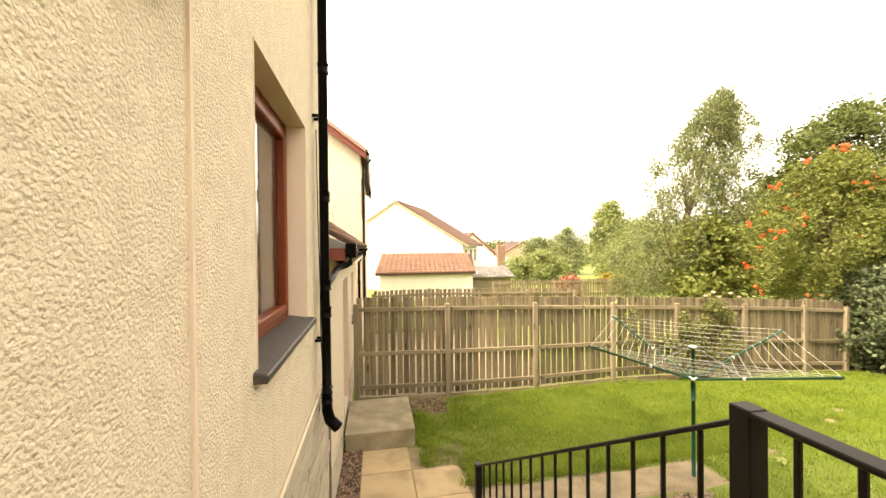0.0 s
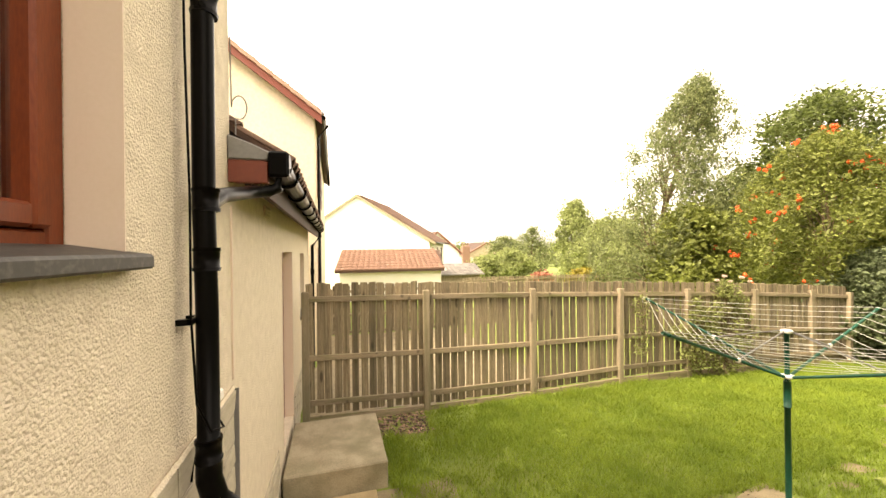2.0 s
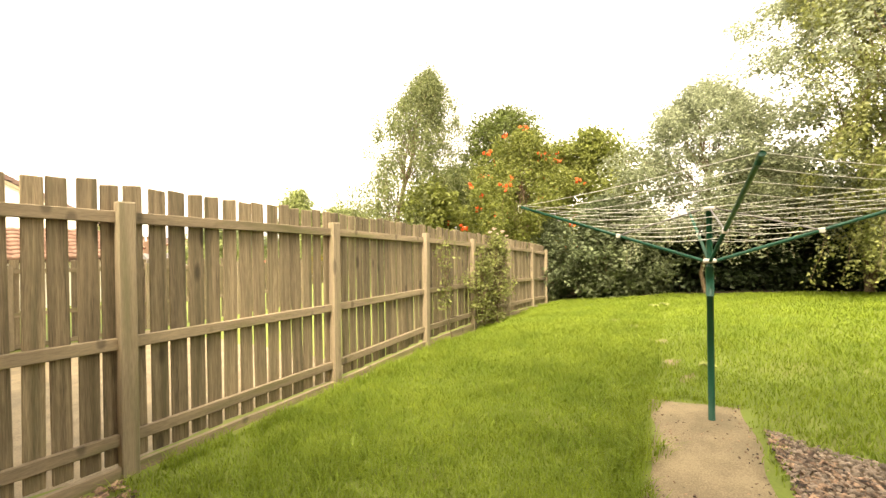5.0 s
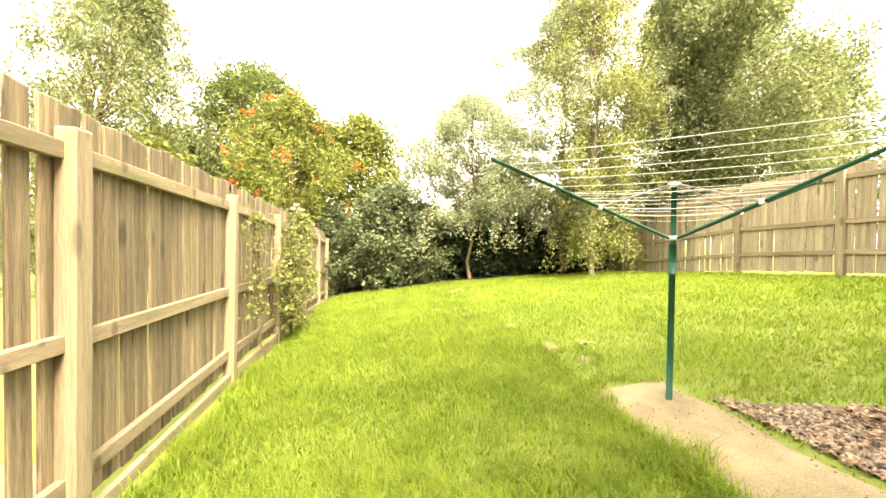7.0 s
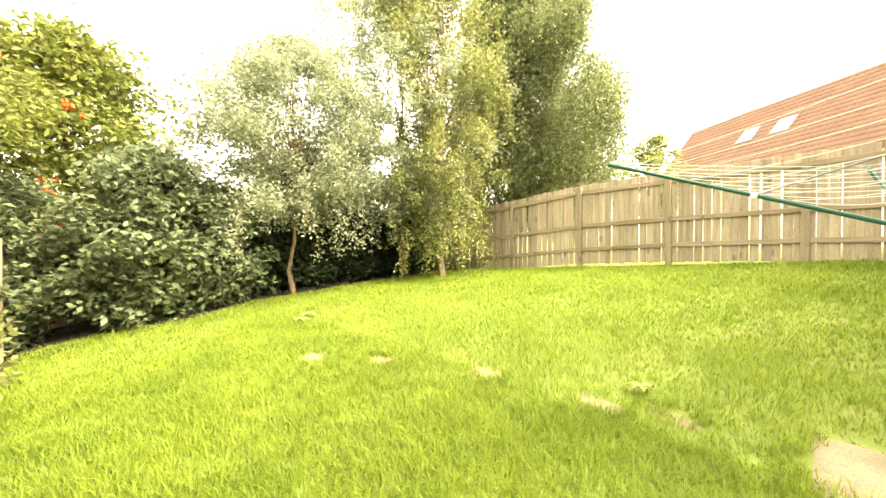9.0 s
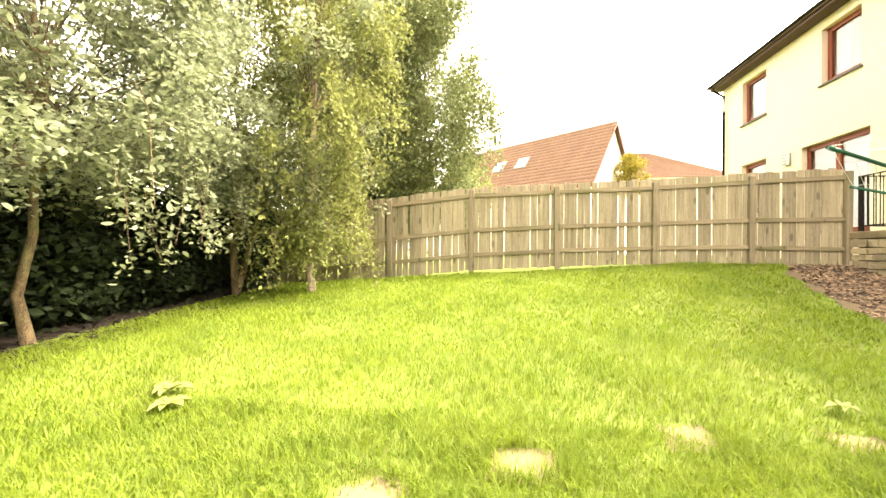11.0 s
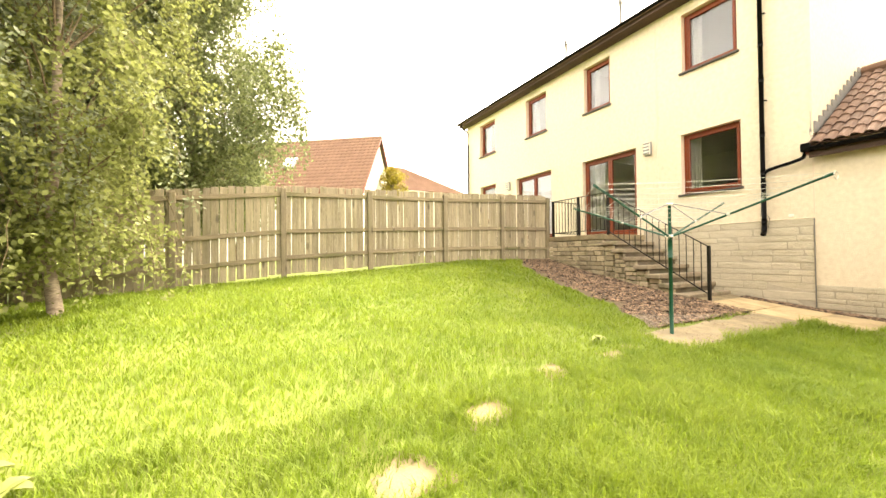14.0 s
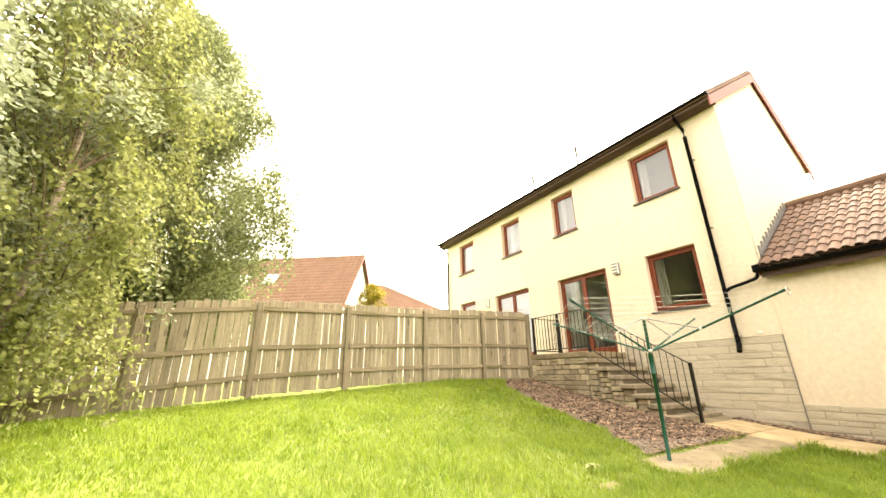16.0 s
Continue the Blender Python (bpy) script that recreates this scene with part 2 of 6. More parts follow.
M_BARKBED = mat("bark_bed_soil", (0.2, 0.145, 0.085), (0.1, 0.07, 0.042), 0.95, 14, 90, 0.5, 0.01, coords="World")
M_PEBBLE = mat("pebbles", (0.33, 0.265, 0.2), (0.14, 0.1, 0.072), 0.8, 30, 90, 0.1, 0.002, island=0.5)
# leaf litter and soil, with the trees' shade darkened into the colour
M_SHADED_LITTER = mat("leaf_litter", (0.032, 0.02, 0.012), (0.014, 0.009, 0.006), 0.95, 8, 60, 0.5, 0.01, coords="World")
M_TRUNK = mat("brown_bark", (0.22, 0.155, 0.085), (0.07, 0.048, 0.03), 0.95, 5, 40, 0.9, 0.015, stretch=(3, 3, 1.2), stain=(0.16, 0.19, 0.07), stain_scale=3.0, stain_amount=0.6, sharp=0.1)
M_BIRCH = mat("pale_birch_bark", (0.36, 0.295, 0.22), (0.15, 0.105, 0.07), 0.85, 5, 30, 0.4, 0.006, stretch=(1.2, 1.2, 6), stain=(0.1, 0.07, 0.045), stain_scale=2.0, stain_amount=0.6, sharp=0.12)


def leafmat(name, c1, c2, trans=0.35, vary=0.4, sharp=0.2):
    return mat(name, c1, c2, 0.55, 1.2, 6.0, 0.0, sharp=sharp, island=vary, translucent=trans, coords="World", spec=0.35)


L_WHITEBEAM = leafmat("grey_green_leaf", (0.36, 0.395, 0.26), (0.235, 0.27, 0.155), 0.5, 0.4)
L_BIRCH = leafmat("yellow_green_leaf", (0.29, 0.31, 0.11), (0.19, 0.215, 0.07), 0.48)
# light green leaf for far trees, with distance haze lightened into the colour
L_HAZY = leafmat("hazy_green_leaf", (0.3, 0.335, 0.13), (0.21, 0.25, 0.085), 0.5, 0.3)
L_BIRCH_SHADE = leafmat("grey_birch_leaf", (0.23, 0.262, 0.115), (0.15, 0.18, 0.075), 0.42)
# green leaf darkened to carry the deep shade beneath and behind the trees
L_SHADED = leafmat("shaded_green_leaf", (0.042, 0.064, 0.026), (0.024, 0.04, 0.016), 0.3)
L_SHRUB = leafmat("blue_green_leaf", (0.165, 0.2, 0.1), (0.1, 0.132, 0.062), 0.38)
L_MID = leafmat("mid_green_leaf", (0.135, 0.165, 0.045), (0.088, 0.118, 0.032), 0.42)
L_ROWAN = leafmat("rowan_leaf", (0.21, 0.235, 0.056), (0.15, 0.178, 0.042), 0.42)
L_BERRY = leafmat("orange_berry", (0.6, 0.1, 0.02), (0.42, 0.045, 0.012), 0.0)
L_WILLOW = leafmat("silver_willow_leaf", (0.21, 0.235, 0.1), (0.15, 0.18, 0.07), 0.45)
L_GOLD = leafmat("golden_leaf", (0.3, 0.25, 0.03), (0.24, 0.19, 0.03))
L_RED = leafmat("red_leaf", (0.4, 0.16, 0.1), (0.3, 0.1, 0.065))
L_GRASS = leafmat("grass_blade", (0.266, 0.344, 0.042), (0.168, 0.25, 0.026), 0.5, 0.22, 0.16)
L_PETAL = leafmat("pale_rose_petal", (0.75, 0.62, 0.55), (0.7, 0.52, 0.45), 0.3, 0.1)
L_WEED = leafmat("pale_weed_leaf", (0.36, 0.4, 0.12), (0.3, 0.35, 0.1), 0.3)


# ---- mesh helpers ----
def box(bm, lo, hi, m=None):
    r = bmesh.ops.create_cube(bm, size=1.0)
    c = [(a + b) / 2 for a, b in zip(lo, hi)]
    s = [abs(b - a) for a, b in zip(lo, hi)]
    t = Matrix.Translation(c) @ Matrix.Diagonal((*s, 1))
    bmesh.ops.transform(bm, matrix=(m @ t) if m else t, verts=r["verts"])
    return r["verts"]


def finish(name, bm, material, parent=None, label="", bevel=0.0, smooth=False):
    if bevel:
        bmesh.ops.bevel(bm, geom=list(bm.edges), offset=bevel, segments=1, affect="EDGES", clamp_overlap=True)
    me = bpy.data.meshes.new(name)
    bm.to_mesh(me)
    bm.free()
    me.materials.append(material)
    if smooth:
        me.polygons.foreach_set("use_smooth", [True] * len(me.polygons))
    ob = new(name, me)
    if parent:
        ob.parent = parent
    if label:
        ob["label"] = label
    return ob


def part(name, bm, material, parent, label="", bevel=0.0, smooth=False):
    return finish(name, bm, material, parent, label, bevel, smooth)


def boxes(name, spans, material, parent=None, label="", bevel=0.0):
    bm = bmesh.new()
    for lo, hi in spans:
        box(bm, lo, hi)
    return finish(name, bm, material, parent, label, bevel)


def tube(bm, pts, radius, seg=8, cap=True):
    """A pipe along pts; radius: one number or one for each point."""
    pts = [Vector(p) for p in pts]
    radii = [float(r) for r in radius] if isinstance(radius, (list, tuple)) else [float(radius)] * len(pts)
    rings = []
    for i, p in enumerate(pts):
        d = (pts[min(i + 1, len(pts) - 1)] - pts[max(i - 1, 0)]).normalized()
        a = d.cross(Vector((0, 0, 1)) if abs(d.z) < 0.95 else Vector((1, 0, 0))).normalized()
        b = d.cross(a)
        rings.append([bm.verts.new(p + radii[i] * (math.cos(2 * math.pi * k / seg) * a + math.sin(2 * math.pi * k / seg) * b)) for k in range(seg)])
    for r0, r1 in zip(rings, rings[1:]):
        for k in range(seg):
            bm.faces.new((r0[k], r0[(k + 1) % seg], r1[(k + 1) % seg], r1[k]))
    if cap:
        bm.faces.new(rings[0])
        bm.faces.new(rings[-1][::-1])


def tubes(name, runs, material, parent=None, label="", seg=8, smooth=True):
    bm = bmesh.new()
    for pts, r in runs:
        tube(bm, pts, r, seg)
    return finish(name, bm, material, parent, label, smooth=smooth)


def fast_mesh(name, verts, faces, material, smooth=False):
    """A mesh object from numpy arrays; faces has one row a face."""
    me = bpy.data.meshes.new(name)
    n, k = faces.shape
    me.vertices.add(len(verts))
    me.vertices.foreach_set("co", np.asarray(verts, dtype=np.float32).ravel())
    me.loops.add(n * k)
    me.loops.foreach_set("vertex_index", faces.astype(np.int32).ravel())
    me.polygons.add(n)
    me.polygons.foreach_set("loop_start", np.arange(0, n * k, k, dtype=np.int32))
    if smooth:
        me.polygons.foreach_set("use_smooth", np.ones(n, dtype=bool))
    me.update(calc_edges=True)
    me.materials.append(material)
    return new(name, me)


def thing(name, label, category, at=(0, 0, 0), group="", kind=""):
    ob = new(name)
    ob.location = at
    return tagged(ob, label, category, group, kind)


def settle(parent):
    """Keep parts, built in world places, where they are under a moved empty."""
    inv = Matrix.Translation(parent.location).inverted()
    for o in parent.children:
        o.matrix_parent_inverse = inv


# ---- ground ----
FENCE_A = 6.85    # fence at the low end of the garden
FENCE_B = -1.15   # fence at the high end


def ground_z(x, y):
    """Height of the ground: rises towards the high fence, flatter far from the house."""
    d = np.clip(FENCE_A - y, -1.0, 8.3)
    k = 1 - 0.07 * np.clip(x - 4, 0, 8)
    z = 0.12 + 0.0157 * np.where(d > 0, d, 0) ** 2 * k
    z = z + 0.15 * np.clip(d * (8 - d) / 16, 0, 1) * np.clip((x - 4) / 3, 0, 1)
    z = z - 0.035 * np.clip(x - 5, 0, 7) * np.exp(-np.abs(FENCE_A - y) / 1.5)
    z = z - 0.03 * np.clip(y - 9, 0, 40)
    return z


def gz(x, y):
    return float(ground_z(np.float64(x), np.float64(y)))


def axis(lo, hi, fine_lo, fine_hi, step, coarse):
    a = [*np.geomspace(1, 1 + fine_lo - lo, coarse)[::-1] * -1 + 1 + fine_lo]
    b = [*np.arange(fine_lo + step, fine_hi, step)]
    c = [*np.geomspace(1, 1 + hi - fine_hi, coarse) - 1 + fine_hi]
    return np.array(a + b + c)


gxs = axis(-900, 900, -1.0, 14.0, 0.2, 16)
gys = axis(-900, 900, -3.0, 9.0, 0.2, 16)
gx, gy = np.meshgrid(gxs, gys, indexing="ij")
gv = np.stack([gx, gy, ground_z(gx, gy)], -1).reshape(-1, 3)
nx, ny = len(gxs), len(gys)
ii, jj = np.meshgrid(np.arange(nx - 1), np.arange(ny - 1), indexing="ij")
a0 = (ii * ny + jj).ravel()
ground = fast_mesh("ground", gv, np.stack([a0, a0 + ny, a0 + ny + 1, a0 + 1], 1), M_SOIL, True)
tagged(ground, "sloping garden ground under mown green grass", "ground", kind="structure")


# ---- house ----
def wall(name, plane, at, thick, u0, u1, z0, z1, holes, material, label):
    """An upright wall with openings through it. plane 'x': the wall stands at x = at and runs in y. holes: (u0, u1, z0, z1)."""
    us = sorted({u0, u1, *[h[0] for h in holes], *[h[1] for h in holes]})
    zs = sorted({z0, z1, *[h[2] for h in holes], *[h[3] for h in holes]})
    bm = bmesh.new()
    grid = {}

    def vert(i, j, k):
        if (i, j, k) not in grid:
            o = at - k * thick
            grid[i, j, k] = bm.verts.new((o, us[i], zs[j]) if plane == "x" else (us[i], o, zs[j]))
        return grid[i, j, k]

    def solid(i, j):
        if not (0 <= i < len(us) - 1 and 0 <= j < len(zs) - 1):
            return False
        u, z = (us[i] + us[i + 1]) / 2, (zs[j] + zs[j + 1]) / 2
        return not any(h[0] < u < h[1] and h[2] < z < h[3] for h in holes)

    for i in range(len(us) - 1):
        for j in range(len(zs) - 1):
            if not solid(i, j):
                continue
            for k in (0, 1):
                bm.faces.new([vert(i, j, k), vert(i + 1, j, k), vert(i + 1, j + 1, k), vert(i, j + 1, k)])
            for di, dj, e in ((-1, 0, ((i, j), (i, j + 1))), (1, 0, ((i + 1, j), (i + 1, j + 1))), (0, -1, ((i, j), (i + 1, j))), (0, 1, ((i, j + 1), (i + 1, j + 1)))):
                if not solid(i + di, j + dj):
                    (p, q), (r, s) = e
                    bm.faces.new([vert(p, q, 0), vert(r, s, 0), vert(r, s, 1), vert(p, q, 1)])
    bmesh.ops.recalc_face_normals(bm, faces=bm.faces)
    return tagged(finish(name, bm, material), label, "wall", kind="structure")


HOUSE_L, HOUSE_R = -7.3, 3.57     # ends of the pair of houses along y
EAVE, RIDGE_X, RIDGE_Z, BACK_X = 6.83, -3.0, 8.83, -5.1
WIN_UP = (5.15, 6.42)
UPPER = [(-6.32, -5.3), (-3.55, -2.6), (-1.13, -0.29), (1.5, 2.53)]
LIVING = (1.45, 2.56, 2.51, 3.82)
PATIO = (-1.22, 0.4, 1.74, 3.82)
N_PATIO = (-4.1, -2.42, 1.78, 3.88)
N_WIN = (-6.32, -5.3, 2.5, 3.95)
holes = [(a, b, *WIN_UP) for a, b in UPPER] + [LIVING, PATIO, N_PATIO, N_WIN]
wall("wall_rear", "x", 0.0, 0.3, HOUSE_L, HOUSE_R, -0.2, EAVE + 0.1, holes, M_ROUGHCAST, "cream roughcast rear wall of a pair of houses")
EXT_END, EXT_EAVE = 9.55, 3.0
DOOR = (5.5, 6.42, 0.46, 2.51)
EXT_WIN = (7.53, 8.32, 1.5, 2.48)
wall("wall_extension", "x", 0.0, 0.3, HOUSE_R + 0.002, EXT_END, -0.2, EXT_EAVE, [DOOR, EXT_WIN], M_ROUGHCAST, "cream roughcast wall of the low garage extension")
wall("wall_extension_end", "y", EXT_END, 0.3, BACK_X, -0.302, -0.2, EXT_EAVE, [], M_ROUGHCAST, "cream roughcast end wall of the extension")


def gable(name, y0, y1, eave_z, ridge_z, x_front, x_ridge, x_back, material, label, base=-0.2):
    bm = bmesh.new()
    prof = [(x_front, base), (x_front, eave_z), (x_ridge, ridge_z), (x_back, eave_z), (x_back, base)]
    a = [bm.verts.new((x, y0, z)) for x, z in prof]
    b = [bm.verts.new((x, y1, z)) for x, z in prof]
    bm.faces.new(a)
    bm.faces.new(b[::-1])
    for i in range(5):
        bm.faces.new((a[i], b[i], b[(i + 1) % 5], a[(i + 1) % 5]))
    bmesh.ops.recalc_face_normals(bm, faces=bm.faces)
    return tagged(finish(name, bm, material), label, "wall", kind="structure")


gable("wall_gable", HOUSE_R - 0.3, HOUSE_R - 0.002, EAVE + 0.05, RIDGE_Z - 0.08, -0.302, RIDGE_X, BACK_X, M_ROUGHCAST, "cream roughcast gable end of the house")
gable("wall_gable_neighbour", HOUSE_L + 0.002, HOUSE_L + 0.3, EAVE + 0.05, RIDGE_Z - 0.08, -0.302, RIDGE_X, BACK_X, M_ROUGHCAST, "cream roughcast far gable end of the houses")
tagged(boxes("wall_front", [((BACK_X, HOUSE_L, -0.2), (BACK_X + 0.25, HOUSE_R - 0.302, EAVE)), ((BACK_X, HOUSE_R, -0.2), (BACK_X + 0.25, EXT_END - 0.302, EXT_EAVE - 0.05))], M_ROUGHCAST), "plain front wall of the houses", "wall", kind="structure")
tagged(boxes("wall_party", [((BACK_X + 0.25, -1.8, -0.2), (-0.3, -1.6, EAVE))], M_ROOM), "plain party wall between the two houses", "wall", kind="structure")
tagged(boxes("floor_ground", [((BACK_X + 0.25, HOUSE_L + 0.3, 1.5), (-0.3, HOUSE_R - 0.3, 1.7))], M_ROOM), "pale floor inside the house", "floor", kind="structure")
tagged(boxes("floor_upper", [((BACK_X + 0.25, HOUSE_L + 0.3, 4.15), (-0.3, HOUSE_R - 0.3, 4.4))], M_ROOM), "floor between the two storeys", "floor", kind="structure")
tagged(boxes("ceiling", [((BACK_X + 0.25, HOUSE_L + 0.3, 6.75), (-0.3, HOUSE_R - 0.3, 6.85))], M_ROOM), "plain ceiling of the upper rooms", "ceiling", kind="structure")
tagged(boxes("wall_inner", [((-4.0, HOUSE_L + 0.3, 1.7), (-3.85, HOUSE_R - 0.3, 6.75))], M_ROOM), "plain inner wall of the rooms", "wall", kind="structure")


def roof_slab(name, p_eave, p_ridge, y0, y1, thick, material, label):
    bm = bmesh.new()
    (x0, z0), (x1, z1) = p_eave, p_ridge
    n = Vector((z0 - z1, 0, x1 - x0)).normalized()
    if n.z < 0:
        n = -n
    vs = []
    for y in (y0, y1):
        for (x, z), k in (((x0, z0), 0), ((x1, z1), 0), ((x1, z1), 1), ((x0, z0), 1)):
            vs.append(bm.verts.new((x + n.x * thick * k, y, z + n.z * thick * k)))
    for f in ((0, 1, 2, 3), (7, 6, 5, 4), (0, 4, 5, 1), (1, 5, 6, 2), (2, 6, 7, 3), (3, 7, 4, 0)):
        bm.faces.new([vs[i] for i in f])
    bmesh.ops.recalc_face_normals(bm, faces=bm.faces)
    return tagged(finish(name, bm, material), label, "roof", kind="structure")


SLOPE = (RIDGE_Z - EAVE) / -RIDGE_X
BACK_SLOPE = (RIDGE_Z - EAVE) / (RIDGE_X - BACK_X)
roof_slab("roof_rear", (0.38, EAVE - 0.38 * SLOPE + 0.12), (RIDGE_X, RIDGE_Z + 0.12), HOUSE_L - 0.12, HOUSE_R + 0.07, 0.1, M_TILE, "red tiled main roof slope")
roof_slab("roof_front", (BACK_X - 0.38, EAVE - 0.38 * BACK_SLOPE + 0.12), (RIDGE_X, RIDGE_Z + 0.12), HOUSE_L - 0.12, HOUSE_R + 0.07, 0.1, M_TILE, "red tiled front roof slope")
EXT_SLOPE = 0.66
EXT_RIDGE = (-2.4, 2.98 + 2.65 * EXT_SLOPE)
roof_slab("roof_extension", (0.25, 2.98), EXT_RIDGE, HOUSE_R + 0.004, EXT_END + 0.1, 0.03, M_FASCIA, "felted boarding under the extension's tiles")
roof_slab("roof_extension_back", (EXT_RIDGE[0] * 2 - 0.25, 2.98), EXT_RIDGE, HOUSE_R + 0.004, EXT_END + 0.1, 0.03, M_FASCIA, "back slope of the extension roof")


# ---- windows and doors ----
def window(name, y0, y1, z0, z1, label, casements=1, depth=0.12, sill=True, x=0.0):
    """A timber window set back in an opening of the wall at x = 0."""
    w = thing(name, label, "window", (x - depth, (y0 + y1) / 2, z0), kind="structure")
    f, xo, xi = 0.06, x - depth, x - depth - 0.07
    frame_spans = [((xi, y0, z0), (xo, y0 + f, z1)), ((xi, y1 - f, z0), (xo, y1, z1)), ((xi, y0 + f, z0), (xo, y1 - f, z0 + f)), ((xi, y0 + f, z1 - f), (xo, y1 - f, z1))]
    boxes("window_frame", frame_spans, M_FRAME, w, "red-brown timber frame", 0.006)
    step = (y1 - y0 - 2 * f) / casements
    for c in range(casements):
        a, b = y0 + f + c * step + 0.004, y0 + f + (c + 1) * step - 0.004
        s, lo, hi = 0.055, z0 + f + 0.004, z1 - f - 0.004
        boxes("sash", [((xi + 0.01, a, lo), (xo + 0.015, a + s, hi)), ((xi + 0.01, b - s, lo), (xo + 0.015, b, hi)), ((xi + 0.01, a + s, lo), (xo + 0.015, b - s, lo + s)), ((xi + 0.01, a + s, hi - s), (xo + 0.015, b - s, hi))], M_FRAME, w, "", 0.008)
        g = boxes("pane", [((xi + 0.025, a + s - 0.008, lo + s - 0.008), (xi + 0.045, b - s + 0.008, hi - s + 0.008))], M_GLASS, w, "clear reflecting glass")
        g.visible_shadow = False
    if sill:
        bm = bmesh.new()
        vs = box(bm, (xo + 0.001, y0 - 0.05, z0 - 0.035), (x + 0.055, y1 + 0.03, z0 + 0.03))
        for v in vs:
            if v.co.x > x and v.co.z > z0:
                v.co.z -= 0.028
        part("window_sill", bm, M_SLATE, w, "dark stone sill", 0.006)
    settle(w)
    return w


window("window_1", *LIVING, "large red-brown timber living-room window with dark stone sill")
for n, (a, b) in enumerate(UPPER):
    window("window_%d" % (n + 2), a, b, *WIN_UP, "red-brown timber upstairs window with dark sill")
window("window_6", *N_WIN, "red-brown timber ground-floor window of the neighbour")
window("window_7", *EXT_WIN, "small dark timber window in the extension")
window("door_2", *PATIO, "red-brown glazed double patio doors, closed", casements=2, sill=False)
window("door_3", *N_PATIO, "red-brown glazed double patio doors of the neighbour", casements=2, sill=False)
tagged(boxes("trim_threshold", [((-0.12, PATIO[0], PATIO[2] - 0.06), (0.03, PATIO[1], PATIO[2] - 0.001))], M_FRAME, bevel=0.005), "red-brown timber threshold of the patio doors", "trim", kind="structure")

# smooth plaster bands lining the openings
for n, (a, b, c, d) in enumerate([LIVING] + [(u, v, *WIN_UP) for u, v in UPPER]):
    tagged(boxes("trim_reveal", [((-0.118, a, c), (0.004, a + 0.004, d)), ((-0.118, b - 0.004, c), (0.004, b, d)), ((-0.118, a + 0.004, d - 0.004), (0.004, b - 0.004, d))], M_PLASTER), "smooth pinkish plaster lining of a window opening", "trim", kind="structure")
tagged(boxes("trim_reveal", [((-0.1, DOOR[0], DOOR[2]), (0.004, DOOR[0] + 0.004, DOOR[3])), ((-0.1, DOOR[1] - 0.004, DOOR[2]), (0.004, DOOR[1], DOOR[3])), ((-0.1, DOOR[0] + 0.004, DOOR[3] - 0.004), (0.004, DOOR[1], DOOR[3]))], M_PLASTER), "smooth plaster lining of the door opening", "trim", kind="structure")

side_door = thing("door_1", "closed red-brown timber side door set deep in the wall", "door", (-0.2, 5.95, DOOR[2]), kind="structure")
boxes("door_frame", [((-0.180, DOOR[0] + 0.004, DOOR[2]), (-0.100, DOOR[0] + 0.07, DOOR[3])), ((-0.180, DOOR[1] - 0.07, DOOR[2]), (-0.100, DOOR[1] - 0.004, DOOR[3])), ((-0.180, DOOR[0] + 0.07, DOOR[3] - 0.07), (-0.100, DOOR[1] - 0.07, DOOR[3] - 0.004))], M_FRAME, side_door, "", 0.005)
boxes("door_leaf", [((-0.170, DOOR[0] + 0.072, DOOR[2] + 0.02), (-0.125, DOOR[1] - 0.072, DOOR[3] - 0.072))], M_FRAME, side_door, "red-brown boarded leaf", 0.004)
for z0, z1 in ((0.75, 1.35), (1.5, 2.25)):
    boxes("door_panel", [((-0.126, DOOR[0] + 0.2, z0), (-0.112, DOOR[1] - 0.2, z1))], M_FRAME, side_door, "", 0.008)
tubes("door_handle", [([(-0.125, 5.66, 1.5), (-0.080, 5.66, 1.5), (-0.075, 5.78, 1.5)], 0.009)], M_LEAD, side_door, "metal lever handle")
settle(side_door)
tagged(boxes("trim_door_step", [((-0.2, DOOR[0] - 0.02, 0.42), (-0.002, DOOR[1] + 0.02, DOOR[2] - 0.001))], M_CONCRETE, bevel=0.01), "worn concrete threshold of the side door", "trim", kind="structure")


def curtain(y0, y1, z0, z1, x):
    n = int((y1 - y0) / 0.012)
    u = np.linspace(y0, y1, n)
    fold = 0.025 * np.sin(u * 70) + 0.012 * np.sin(u * 31 + 1)
    v = np.concatenate([np.stack([x + fold * s, u, np.full(n, z)], 1) for z, s in ((z0, 1.2), ((z0 + z1) / 2, 1.0), (z1, 0.6))])
    a = np.arange(n - 1)
    f = np.concatenate([np.stack([a + k * n, a + 1 + k * n, a + 1 + (k + 1) * n, a + (k + 1) * n], 1) for k in (0, 1)])
    ob = fast_mesh("curtain", v, f, M_CURTAIN, True)
    so = ob.modifiers.new("thick", "SOLIDIFY")
    so.thickness = 0.004
    return tagged(ob, "pale drawn-back curtain hanging inside the glass", "curtain", "curtains")


curtain(1.42, 1.66, 1.705, 3.95, -0.42)
curtain(2.36, 2.54, 1.705, 3.95, -0.42)
curtain(-1.12, -0.8, 1.705, 3.95, -0.42)
curtain(0.2, 0.42, 1.705, 3.95, -0.42)
for a, b in UPPER:
    curtain(a + 0.03, a + 0.2, 4.405, 6.6, -0.42)

# raised beads in the render
tagged(boxes("trim_bead", [((0.0, 0.92, 1.85), (0.009, 0.934, EAVE - 0.1))], M_PLASTER), "thin pale movement bead in the roughcast", "trim", kind="structure")
tagged(boxes("trim_bead", [((0.0, HOUSE_R - 0.006, 1.86), (0.009, HOUSE_R + 0.008, 2.75))], M_PLASTER), "thin pale corner bead in the roughcast", "trim", kind="structure")

